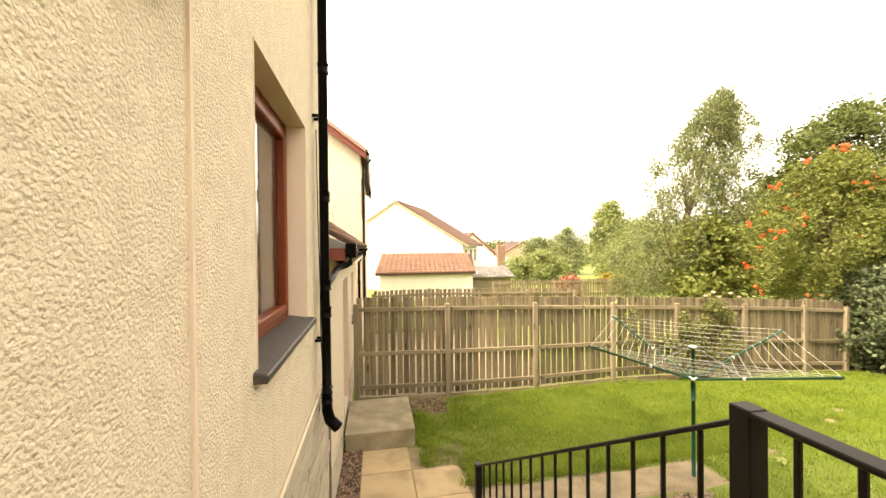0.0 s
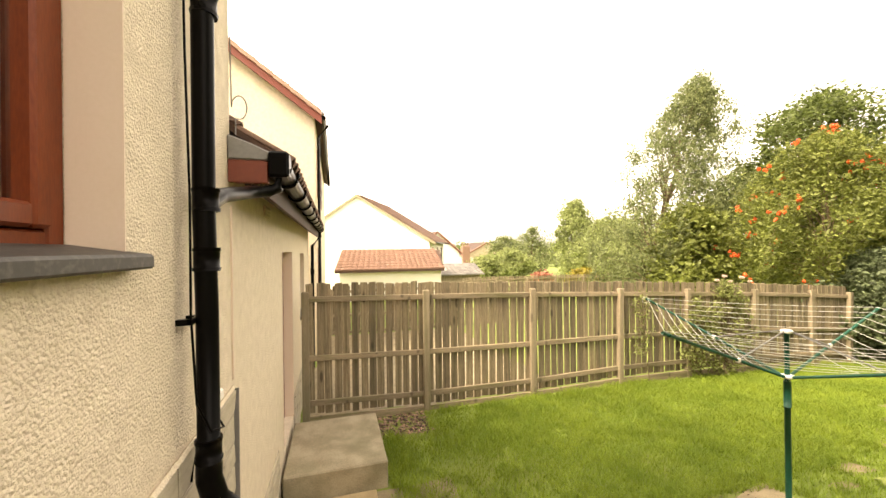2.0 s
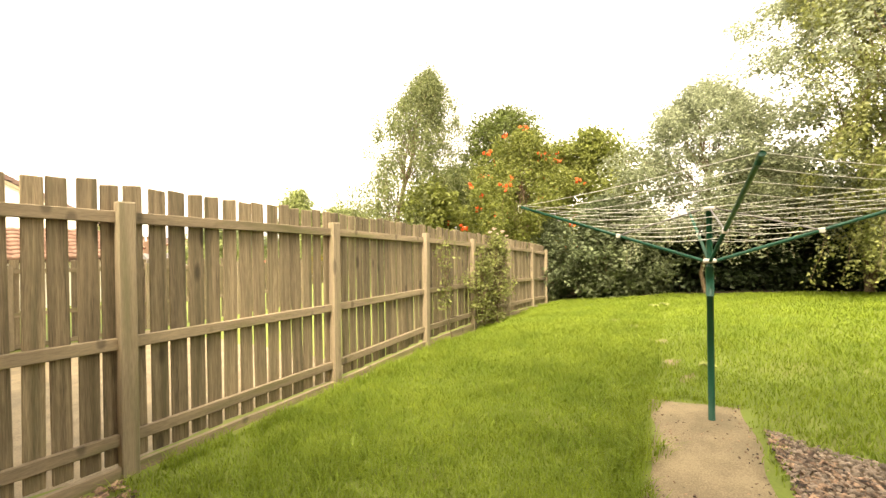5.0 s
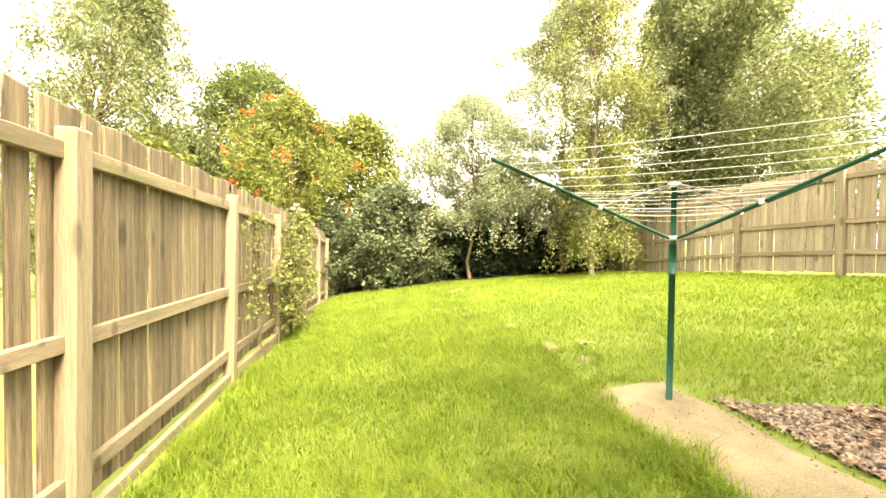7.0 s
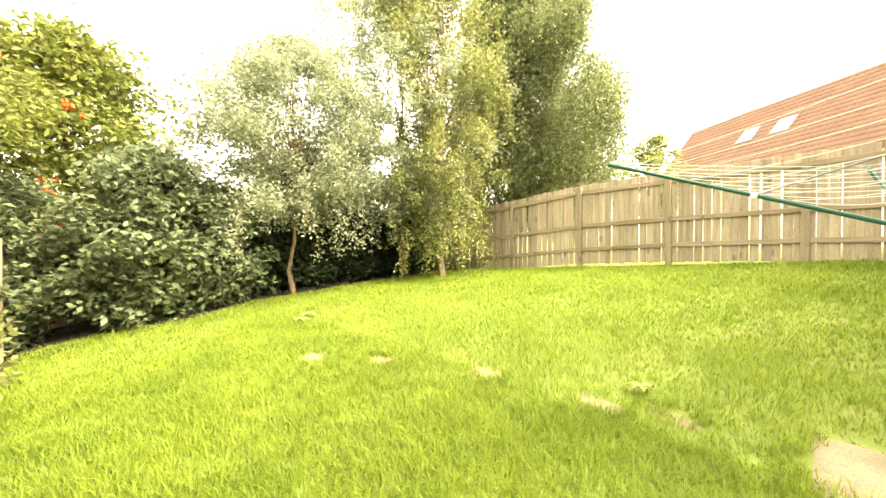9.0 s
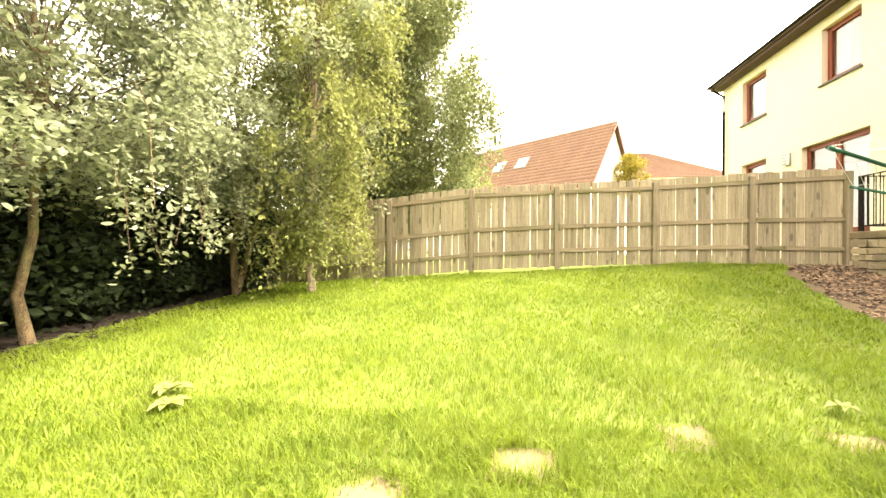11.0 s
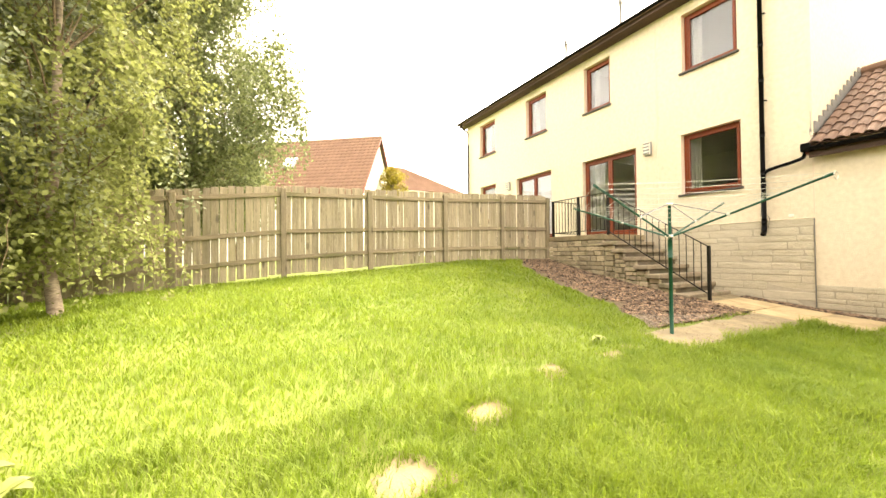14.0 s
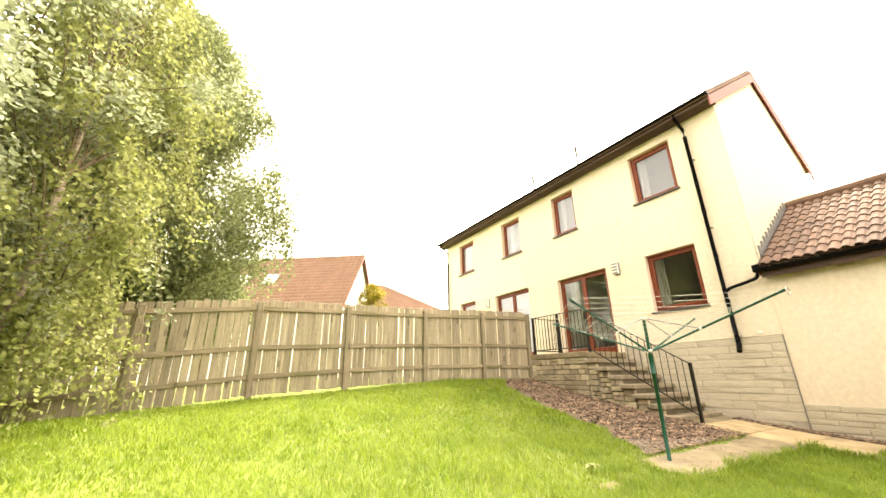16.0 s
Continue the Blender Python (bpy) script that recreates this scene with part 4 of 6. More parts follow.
def fence(label, along, at, posts, board_side, gravel, board_extra, gaps, widths=(1.08, 1.11, 1.13, 1.15), kinds=BOARDS):
    """posts: (u, z base, z top). Boards stand on board_side of the rails."""
    f = new("fence")
    tagged(f, label, "fence", "garden fences")
    turn = Matrix.Identity(4) if along == "x" else pose(0, 0, 0, 0, 0, 90)

    def place(u, off, z):
        return Matrix.Translation((u, at + off, z) if along == "x" else (at + off, u, z)) @ turn

    for u, z0, z1 in posts:
        m = place(u, 0, z0 - 0.1) @ pose(0, 0, 0, random.uniform(-0.6, 0.6), random.uniform(-0.6, 0.6), random.uniform(-3, 3)) @ Matrix.Diagonal((1, 1, z1 - z0 + 0.1, 1))
        piece("post", POST_ME, m, f)
    for (ua, a0, a1), (ub, b0, b1) in zip(posts, posts[1:]):
        for frac, drop in ((None, 0.14), (0.5, 0.0), (None, -1)):
            za = a1 - 0.1 if drop == 0.14 else ((a0 + a1) / 2 - 0.02 if frac else a0 + 0.26)
            zb = b1 - 0.1 if drop == 0.14 else ((b0 + b1) / 2 - 0.02 if frac else b0 + 0.26)
            bmr = bmesh.new()
            vs = box(bmr, (ua + 0.03, -0.02, -0.038), (ub - 0.03, 0.02, 0.038))
            for v in vs:
                t_ = (v.co.x - ua) / (ub - ua)
                v.co.z += za + (zb - za) * t_
            mid = (ua + ub) / 2
            bmesh.ops.translate(bmr, verts=bmr.verts, vec=(-mid, 0, 0))
            me = bpy.data.meshes.new("rail")
            bmesh.ops.bevel(bmr, geom=list(bmr.edges), offset=0.004, segments=1, affect="EDGES")
            bmr.to_mesh(me)
            bmr.free()
            me.materials.append(M_RAIL)
            piece("rail", me, place(mid, board_side * 0.012, 0), f)
        if gravel:
            bmr = bmesh.new()
            vs = box(bmr, (ua + 0.03, -0.018, 0), (ub - 0.03, 0.018, 0.15))
            for v in vs:
                t_ = (v.co.x - ua) / (ub - ua)
                v.co.z += a0 - 0.06 + (b0 - a0) * t_
            mid = (ua + ub) / 2
            bmesh.ops.translate(bmr, verts=bmr.verts, vec=(-mid, 0, 0))
            me = bpy.data.meshes.new("gravel_board")
            bmr.to_mesh(me)
            bmr.free()
            me.materials.append(M_RAIL)
            piece("gravel_board", me, place(mid, board_side * -0.01, 0), f)
        n = max(1, int(round((ub - ua) / gaps)))
        bay = widths[posts.index((ua, a0, a1)) % len(widths)]
        for k in range(n):
            t_ = (k + 0.5) / n
            u = ua + (ub - ua) * t_
            z0 = a0 + (b0 - a0) * t_ + (0.1 if gravel else -0.04) + random.uniform(-0.012, 0.012)
            z1 = a1 + (b1 - a1) * t_ + board_extra + random.uniform(-0.014, 0.014)
            m = place(u + random.uniform(-0.009, 0.009), board_side * 0.042, z0) @ pose(0, 0, 0, random.uniform(-0.4, 0.4), random.uniform(-0.5, 0.5), random.uniform(-2.5, 2.5)) @ Matrix.Diagonal((bay * random.uniform(0.95, 1.03), 1, z1 - z0, 1))
            piece("board", random.choice(kinds), m, f)
    return f


fence("weathered grey-brown close-boarded timber fence with square posts", "x", FENCE_A,
      [(0.12, 0.16, 1.95), (1.82, 0.1, 1.91), (3.6, 0.09, 1.86), (5.32, 0.13, 1.79), (6.87, 0.1, 1.72), (8.6, 0.02, 1.64), (10.3, -0.08, 1.54), (11.5, -0.16, 1.45)], 1, True, 0.115, 0.124, (0.96, 1.05, 1.07, 1.08, 1.09, 1.1, 1.1))
fence("weathered buff slatted timber fence with square posts", "x", FENCE_B,
      [(1.42, 1.14, 2.72), (2.88, 1.16, 2.66), (4.45, 1.14, 2.58), (6.15, 1.07, 2.53), (7.75, 0.97, 2.48), (9.38, 0.8, 2.3), (11.1, 0.62, 2.12), (12.8, 0.5, 1.95)], -1, False, 0.06, 0.122, (1.12, 1.15, 1.13, 1.16), PALE_BOARDS)
fence("dark shaded timber fence behind the trees", "y", 13.3,
      [(-1.15, 0.4, 1.95), (0.7, 0.35, 1.9), (2.5, 0.3, 1.85), (4.3, 0.15, 1.7), (6.1, 0.0, 1.55), (7.8, -0.1, 1.45)], 1, False, 0.06, 0.122)
fence("short timber fence closing the garden corner", "x", 7.75, [(11.5, -0.16, 1.44), (13.3, -0.2, 1.4)], 1, False, 0.08, 0.12)

# ---- rotary drier ----
HX, HY, HZ, TIPZ, ARM = 4.04, 3.55, 1.45, 1.91, 1.33
base_z = gz(HX, HY)
drier = thing("rotary_drier", "green steel rotary clothes drier, open, with white lines", "clothes drier", (HX, HY, base_z))
tubes("lower_pole", [([(HX, HY, base_z - 0.1), (HX, HY, HZ - 0.22)], 0.021)], M_GREEN, drier, "", 12)
tubes("upper_pole", [([(HX, HY, HZ - 0.23), (HX, HY, HZ + 0.36)], 0.018)], M_GREEN, drier, "", 12)
tubes("sleeve", [([(HX, HY, HZ - 0.25), (HX, HY, HZ - 0.04)], 0.025)], M_GREEN, drier, "", 12)
bm = bmesh.new()
box(bm, (HX - 0.04, HY - 0.04, HZ - 0.016), (HX + 0.04, HY + 0.04, HZ + 0.014))
part("lower_hub", bm, M_WHITE, drier, "pale plastic hub", 0.01)
bm = bmesh.new()
box(bm, (HX - 0.034, HY - 0.034, HZ + 0.35), (HX + 0.034, HY + 0.034, HZ + 0.38))
part("top_cap", bm, M_WHITE, drier, "white plastic cap", 0.01)
arms = []
for k in range(4):
    a = radians(3 + 90 * k)
    d = Vector((math.cos(a), math.sin(a), 0))
    foot, tip = Vector((HX, HY, HZ)) + d * 0.04, Vector((HX, HY, TIPZ)) + d * ARM
    arms.append((foot, tip))
    arm = tubes("arm", [([foot, tip], 0.0115)], M_GREEN, drier, "", 8)
    mid = foot.lerp(tip, 0.42)
    tubes("strut", [([Vector((HX, HY, HZ + 0.365)) + d * 0.04, mid], 0.006)], M_LEAD, drier, "thin grey strut", 6)
    bm = bmesh.new()
    box(bm, (-0.016, -0.014, -0.016), (0.016, 0.014, 0.016), Matrix.Translation(mid) @ pose(0, 0, 0, 0, 0, math.degrees(a)))
    part("strut_clip", bm, M_WHITE, drier, "white clip", 0.005)
    tubes("arm_tip", [([tip - (tip - foot).normalized() * 0.05, tip + (tip - foot).normalized() * 0.02], 0.0135)], M_GREEN, drier, "", 8)
for j in range(9):
    t_ = 0.3 + 0.7 * j / 8
    for k in range(4):
        p, q = arms[k][0].lerp(arms[k][1], t_), arms[(k + 1) % 4][0].lerp(arms[(k + 1) % 4][1], t_)
        p, q = p + Vector((0, 0, 0.016)), q + Vector((0, 0, 0.016))
        sag = 0.012 + 0.012 * random.random()
        tubes("line", [([p.lerp(q, s) - Vector((0, 0, sag * 4 * s * (1 - s))) for s in (0, 0.25, 0.5, 0.75, 1)], 0.0021)], M_LINE, drier, "", 5)
settle(drier)
tagged(tubes("peg_ring", [([arms[1][1] + Vector((0.05 * math.cos(u), 0.03, -0.01 + 0.035 * math.sin(u))) for u in np.linspace(0, 6.0, 12)], 0.003)], M_LINE, None, "", 5), "loop of spare white line tied at an arm's end", "cord")


# ---- trees ----
def leaves_of(centres, radii, per, size, aspect, rng, droop=0.0, oval=False):
    """Folded leaves scattered about clump centres: arrays of points and triangles."""
    n = len(centres) * per
    c = np.repeat(centres, per, 0)
    r = np.repeat(radii, per)[:, None]
    off = np.clip(rng.normal(size=(n, 3)), -1.6, 1.6) * r * np.array([0.55, 0.55, 0.42])
    off[:, 2] -= droop * np.clip(np.abs(rng.normal(size=n)), 0, 1.5) * r[:, 0]
    p = c + off
    a = rng.normal(size=(n, 3))
    a[:, 2] = a[:, 2] * 0.5 - 0.35 - droop * 0.6
    a /= np.linalg.norm(a, axis=1)[:, None]
    b = np.cross(a, rng.normal(size=(n, 3)) + np.array([0, 0, 1.0]))
    b /= np.linalg.norm(b, axis=1)[:, None] + 1e-9
    s = size * rng.uniform(0.6, 1.25, n)[:, None]
    up = np.cross(a, b)
    if oval:
        rows_ = [p, p + s * (0.3 * a + 0.85 * aspect * b + 0.06 * up), p + s * (0.7 * a + 0.8 * aspect * b + 0.06 * up), p + s * a - 0.08 * s * up, p + s * (0.7 * a - 0.8 * aspect * b + 0.06 * up), p + s * (0.3 * a - 0.85 * aspect * b + 0.06 * up)]
        q = np.arange(n)[:, None] * 6
        return np.stack(rows_, 1).reshape(-1, 3), np.concatenate([q + [0, 1, 5], q + [1, 2, 4], q + [1, 4, 5], q + [2, 3, 4]])
    v = np.stack([p, p + s * (0.5 * a + aspect * b + 0.1 * up), p + s * a, p + s * (0.5 * a - aspect * b + 0.1 * up)], 1).reshape(-1, 3)
    q = np.arange(n)[:, None] * 4
    return v, np.concatenate([q + [0, 1, 2], q + [0, 2, 3]])


def limb(bm_, a, b, r0, r1, rng, wob=0.12, steps=5):
    a, b = np.array(a, float), np.array(b, float)
    pts = []
    for t_ in np.linspace(0, 1, steps):
        p = a + (b - a) * t_
        p = p + rng.normal(size=3) * wob * math.sin(math.pi * t_) * np.linalg.norm(b - a) * 0.3
        p[2] += 0.08 * np.linalg.norm(b - a) * math.sin(math.pi * t_)
        pts.append(tuple(p))
    tube(bm_, pts, list(np.linspace(r0, r1, steps)), 6)


def tree(label, x, y, height, crown_lo, spread, clumps, per, leaf, leaf_mat, bark=M_TRUNK, trunk_r=0.08, aspect=0.28, droop=0.0, seed=1, lean=(0, 0), clump_r=0.35,
         shape=1.0, berries=0, z0=None, name="tree", shell=0.5, category="tree", flat=1.0, oval=False, sprays=0, bulge=2.0, rough=0.75, strands=0, stems=()):
    rng = np.random.default_rng(seed)
    z0 = gz(x, y) if z0 is None else z0
    t = thing(name, label, category, (x, y, z0))
    top = np.array([x + lean[0], y + lean[1], z0 + height])
    ch = height - crown_lo
    cs = []
    while len(cs) < clumps:
        w = rng.uniform(0, 1)
        prof = math.sin(math.pi * min(1, (w ** shape) * 0.93 + 0.07)) ** 0.65
        ang = rng.uniform(0, 2 * math.pi)
        lump = 0.86 + rough * noise.noise((math.cos(ang) * 1.5 + seed, math.sin(ang) * 1.5, w * 5.0))
        lump = min(lump, bulge)
        rad = spread * prof * lump * rng.uniform(0.12, 1.0) ** shell
        cs.append((x + lean[0] * w + rad * math.cos(ang), y + lean[1] * w + flat * rad * math.sin(ang), z0 + crown_lo + ch * w))
    cs = np.array(cs)
    radii = clump_r * rng.uniform(0.6, 1.3, clumps)
    tips = []
    for k in range(sprays):
        ang, rad = rng.uniform(0, 2 * math.pi), spread * rng.uniform(0.3, 0.95)
        root = (x + rad * math.cos(ang), y + rad * math.sin(ang), z0 + crown_lo + rng.uniform(0.2, 0.7))
        tip = (root[0] + 0.25 * math.cos(ang), root[1] + 0.25 * math.sin(ang), z0 + crown_lo - rng.uniform(0.1, 0.75))
        tips.append((root, tip))
        run_ = np.linspace(0, 1, 9)[:, None]
        cs = np.concatenate([cs, np.array(root) * (1 - run_) + np.array(tip) * run_ + rng.normal(size=(9, 3)) * 0.03])
        radii = np.concatenate([radii, np.full(9, 0.14)])
    outer = np.argsort(-np.hypot(cs[:clumps, 0] - x, cs[:clumps, 1] - y))[:max(1, clumps * 2 // 3)]
    for k in range(strands):
        root = cs[rng.choice(outer)]
        away = np.array([root[0] - x, root[1] - y]) / (math.hypot(root[0] - x, root[1] - y) + 1e-6)
        reach, fall = rng.uniform(0.1, 0.5), rng.uniform(0.4, 1.1)
        tip = (root[0] + away[0] * reach, root[1] + away[1] * reach, root[2] - fall)
        tips.append((tuple(root), tip))
        run_ = np.linspace(0.1, 1, 9)[:, None]
        cs = np.concatenate([cs, root * (1 - run_) + np.array(tip) * run_ + np.array([[0, 0, 0.12]]) * np.sin(np.pi * run_) + rng.normal(size=(9, 3)) * 0.02])
        radii = np.concatenate([radii, np.full(9, 0.12)])
    bm_ = bmesh.new()
    steps = 9
    pts = [(x + lean[0] * (k / (steps - 1)) ** 1.5 + 0.05 * rng.normal() * (k > 0), y + lean[1] * (k / (steps - 1)) ** 1.5 + 0.05 * rng.normal() * (k > 0), z0 - 0.1 + (height * 0.93 + 0.1) * k / (steps - 1)) for k in range(steps)]
    tube(bm_, pts, [trunk_r * (1.2 if k == 0 else 1 - 0.88 * k / (steps - 1)) for k in range(steps)], 9)
    part("trunk", bm_, bark, t, "", smooth=True)
    for dx_, dy_, reach in stems:
        bm_ = bmesh.new()
        tube(bm_, [(x + 0.6 * trunk_r, y, z0 - 0.1), (x + dx_ * 0.12, y + dy_ * 0.12, z0 + 0.4), (x + dx_ * 0.5, y + dy_ * 0.5, z0 + 0.45 * reach), (x + dx_, y + dy_, z0 + reach)], [trunk_r * k for k in (1.0, 0.85, 0.65, 0.2)], 9)
        part("trunk", bm_, bark, t, "", smooth=True)
    bm_ = bmesh.new()
    for c in cs[:clumps][:: max(1, clumps // 70)]:
        w = np.clip((c[2] - z0) / height * rng.uniform(0.6, 0.9), min(0.85, crown_lo / height + 0.1), 0.9)
        i = int(w * (steps - 1))
        limb(bm_, pts[i], c, trunk_r * 0.26 * (1 - 0.6 * w), 0.005, rng)
        if flat < 1:
            part("branch", bm_, bark, t, "", smooth=True)
            bm_ = bmesh.new()
    for root, tip in tips:
        limb(bm_, root, tip, 0.005, 0.002, rng, 0.08)
    if flat < 1:
        bm_.free()
    else:
        tagged(part("branching", bm_, M_TRUNK, t, "", smooth=True), kind="stuff")
    v, f = leaves_of(cs[:clumps], radii[:clumps], per, leaf, aspect, rng, droop, oval)
    if tips:
        v2, f2 = leaves_of(cs[clumps:], radii[clumps:], 9, leaf, aspect, rng, droop, oval)
        v, f = np.concatenate([v, v2]), np.concatenate([f, f2 + len(v)])
    crown = fast_mesh("crown", v, f, leaf_mat)
    crown.parent = t
    if berries:
        pick = np.repeat(cs[rng.choice(clumps, berries // 4)], 4, 0) + rng.normal(size=(berries // 4 * 4, 3)) * 0.07
        out = pick - np.array([x, y, z0 + crown_lo + ch * 0.4])
        pick = pick + 0.22 * out / np.linalg.norm(out, axis=1)[:, None]
        bm_ = bmesh.new()
        bmesh.ops.create_icosphere(bm_, subdivisions=2, radius=0.05)
        for k, v_ in enumerate(bm_.verts):
            v_.co *= (0.72 if k % 2 else 1.18) * rng.uniform(0.85, 1.15)
            v_.co.z *= 0.7
        bunch = bpy.data.meshes.new("fruit")
        bm_.to_mesh(bunch)
        bm_.free()
        bunch.materials.append(L_BERRY)
    settle(t)
    if berries:
        for c in pick:
            piece("fruit", bunch, pose(c[0] - x, c[1] - y, c[2] - z0, rng.uniform(0, 360), rng.uniform(0, 360), 0), t)
    return t


tree("whitebeam with grey-green leaves and a bare slim trunk", 11.75, 3.03, 4.9, 1.45, 2.35, 330, 185, 0.07, L_WHITEBEAM, trunk_r=0.05, aspect=0.25, seed=3, clump_r=0.31, oval=True, sprays=34, rough=0.5, shape=0.75)
tree("tall whitebeam with twin trunks and grey-green leaves", 11.55, 0.4, 7.3, 1.5, 2.6, 360, 160, 0.074, L_WHITEBEAM, trunk_r=0.06, aspect=0.25, seed=4, clump_r=0.32, oval=True, sprays=26, stems=[(-0.5, -0.5, 3.2)])
tree("silver birch with a slim trunk and hanging yellow-green leaves", 10.25, 0.3, 8.6, 0.85, 1.5, 320, 140, 0.06, L_BIRCH, M_BIRCH, 0.062, 0.36, 1.0, 5, (0.2, -0.1), 0.27, oval=True, sprays=14, strands=60)
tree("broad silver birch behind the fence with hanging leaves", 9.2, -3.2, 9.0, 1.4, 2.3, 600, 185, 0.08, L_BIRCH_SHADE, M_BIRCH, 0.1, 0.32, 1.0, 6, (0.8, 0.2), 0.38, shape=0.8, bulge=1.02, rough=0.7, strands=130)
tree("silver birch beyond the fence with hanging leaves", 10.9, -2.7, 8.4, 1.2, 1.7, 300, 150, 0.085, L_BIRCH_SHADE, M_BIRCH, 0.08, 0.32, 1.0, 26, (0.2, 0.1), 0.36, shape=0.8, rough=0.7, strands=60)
tree("rowan tree with bunches of orange berries", 13.2, 8.1, 5.4, 1.1, 2.15, 420, 85, 0.115, L_ROWAN, trunk_r=0.09, aspect=0.22, seed=7, clump_r=0.34, berries=280, strands=40)
tree("dense dark green tree behind the rowan", 17.0, 10.2, 7.6, 1.0, 3.1, 430, 75, 0.15, L_MID, trunk_r=0.14, aspect=0.3, seed=8, clump_r=0.5, rough=1.0, strands=40)
tree("leafy light green tree at the garden's edge", 15.2, 6.2, 5.6, 0.4, 2.3, 340, 75, 0.14, L_ROWAN, trunk_r=0.1, aspect=0.3, seed=9, clump_r=0.45)
tree("dark green tree beyond the boundary fence", 15.2, 1.2, 3.5, 0.3, 2.1, 240, 70, 0.15, L_SHADED, trunk_r=0.12, aspect=0.3, seed=10, clump_r=0.48)
tree("dark green tree beyond the boundary fence", 14.6, -3.0, 3.8, 0.3, 2.3, 240, 70, 0.15, L_MID, trunk_r=0.12, aspect=0.3, seed=11, clump_r=0.5)
tree("dark green evergreen shrub spreading over the lawn's edge", 11.9, 5.3, 2.6, 0.05, 1.25, 240, 90, 0.11, L_SHRUB, trunk_r=0.05, aspect=0.3, seed=12, clump_r=0.3, name="shrub", category="shrub")
tree("dark green evergreen shrub under the trees", 12.4, 6.9, 2.4, 0.05, 1.0, 160, 80, 0.1, L_SHRUB, trunk_r=0.05, aspect=0.3, seed=13, clump_r=0.3, name="shrub", category="shrub")
tree("blue-green evergreen shrub at the foot of the trees", 12.1, 4.35, 2.1, 0.05, 0.9, 150, 85, 0.1, L_SHRUB, trunk_r=0.05, aspect=0.3, seed=19, clump_r=0.28, name="shrub", category="shrub")
# undergrowth whose leaf colour holds the black shade under the crowns
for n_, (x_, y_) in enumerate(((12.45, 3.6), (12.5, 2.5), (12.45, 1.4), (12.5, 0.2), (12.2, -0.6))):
    tree("evergreen undergrowth with deep shade put into its leaf colour", x_, y_, 1.55, 0.0, 0.75, 110, 70, 0.12, L_SHADED, trunk_r=0.04, aspect=0.3, seed=100 + n_, clump_r=0.3, name="shrub", category="shrub")
tree("tall silvery willow with drooping branches", 12.7, 13.5, 9.3, 1.0, 3.1, 560, 85, 0.12, L_WILLOW, trunk_r=0.16, aspect=0.2, droop=1.0, seed=14, lean=(1.6, -0.9), clump_r=0.4, shape=0.5, rough=0.6, strands=110)
tree("leafy mid-green tree in front of the willow", 12.6, 11.5, 3.9, 0.5, 1.4, 170, 60, 0.17, L_ROWAN, trunk_r=0.08, aspect=0.34, seed=24, clump_r=0.4, rough=0.9)
tree("bushy green tree beside the willow", 20.5, 14.5, 6.2, 0.6, 3.2, 280, 65, 0.22, L_MID, trunk_r=0.16, aspect=0.3, seed=15, clump_r=0.6)
tree("slender green tree in the distance", 25.5, 36.0, 8.4, 1.0, 2.2, 170, 60, 0.34, L_HAZY, trunk_r=0.2, aspect=0.25, droop=0.6, seed=16, clump_r=0.8)
tree("bushy green tree in a far garden", 22.0, 26.0, 5.0, 0.2, 3.4, 220, 60, 0.3, L_HAZY, trunk_r=0.2, aspect=0.28, seed=17, clump_r=0.8)
tree("young bushy tree in a far garden", 20.0, 22.0, 3.6, 0.1, 2.4, 180, 60, 0.26, L_HAZY, trunk_r=0.15, aspect=0.28, seed=18, clump_r=0.6)

# climbing rose on the low fence
tree("straggling climbing rose with small leaves on the fence", 7.7, 6.72, 1.75, 0.1, 0.8, 110, 26, 0.055, L_BIRCH, trunk_r=0.02, aspect=0.32, seed=21, clump_r=0.13, name="climbing_rose", category="climber", flat=0.24)
tree("thin spray of climbing rose on the fence", 5.75, 6.74, 1.6, 0.5, 0.35, 22, 14, 0.055, L_BIRCH, trunk_r=0.01, aspect=0.32, seed=23, clump_r=0.12, name="climbing_rose", category="climber", flat=0.2)
tree("straggling climbing rose with small leaves on the fence", 6.9, 6.7, 1.45, 0.1, 0.5, 60, 26, 0.055, L_BIRCH, trunk_r=0.015, aspect=0.32, seed=22, clump_r=0.12, name="climbing_rose", category="climber", flat=0.25)


def rose(x, y, z, size, turn):
    """A loose pale bloom of overlapping petals with its stalk, at the fence top."""
    f = thing("rose", "loose pale pink-white rose bloom on a thin stalk", "flower", (x, y, z - 0.22), "roses on the fence")
    tubes("stalk", [([(x, y + 0.02, z - 0.22), (x + 0.01, y + 0.01, z - 0.1), (x, y, z)], 0.003)], L_MID, f, "", 5)
    for k in range(9):
        a, tilt = turn + k * 2.4, 0.35 + 0.1 * k
        bm_ = bmesh.new()
        rows_ = []
        for t_, w_ in ((0.0, 0.12), (0.4, 0.42), (0.8, 0.5), (1.0, 0.3)):
            d_ = size * t_
            c_ = Vector((x + d_ * math.cos(a) * math.cos(tilt), y + d_ * math.sin(a) * math.cos(tilt), z + d_ * math.sin(tilt)))
            s_ = Vector((-math.sin(a), math.cos(a), 0)) * size * w_
            rows_.append([bm_.verts.new(c_ - s_ + Vector((0, 0, 0.12 * size))), bm_.verts.new(c_), bm_.verts.new(c_ + s_ + Vector((0, 0, 0.12 * size)))])
        for r0, r1 in zip(rows_, rows_[1:]):
            for i in (0, 1):
                bm_.faces.new((r0[i], r0[i + 1], r1[i + 1], r1[i]))
        part("petal", bm_, L_PETAL, f, "", smooth=True)
    settle(f)


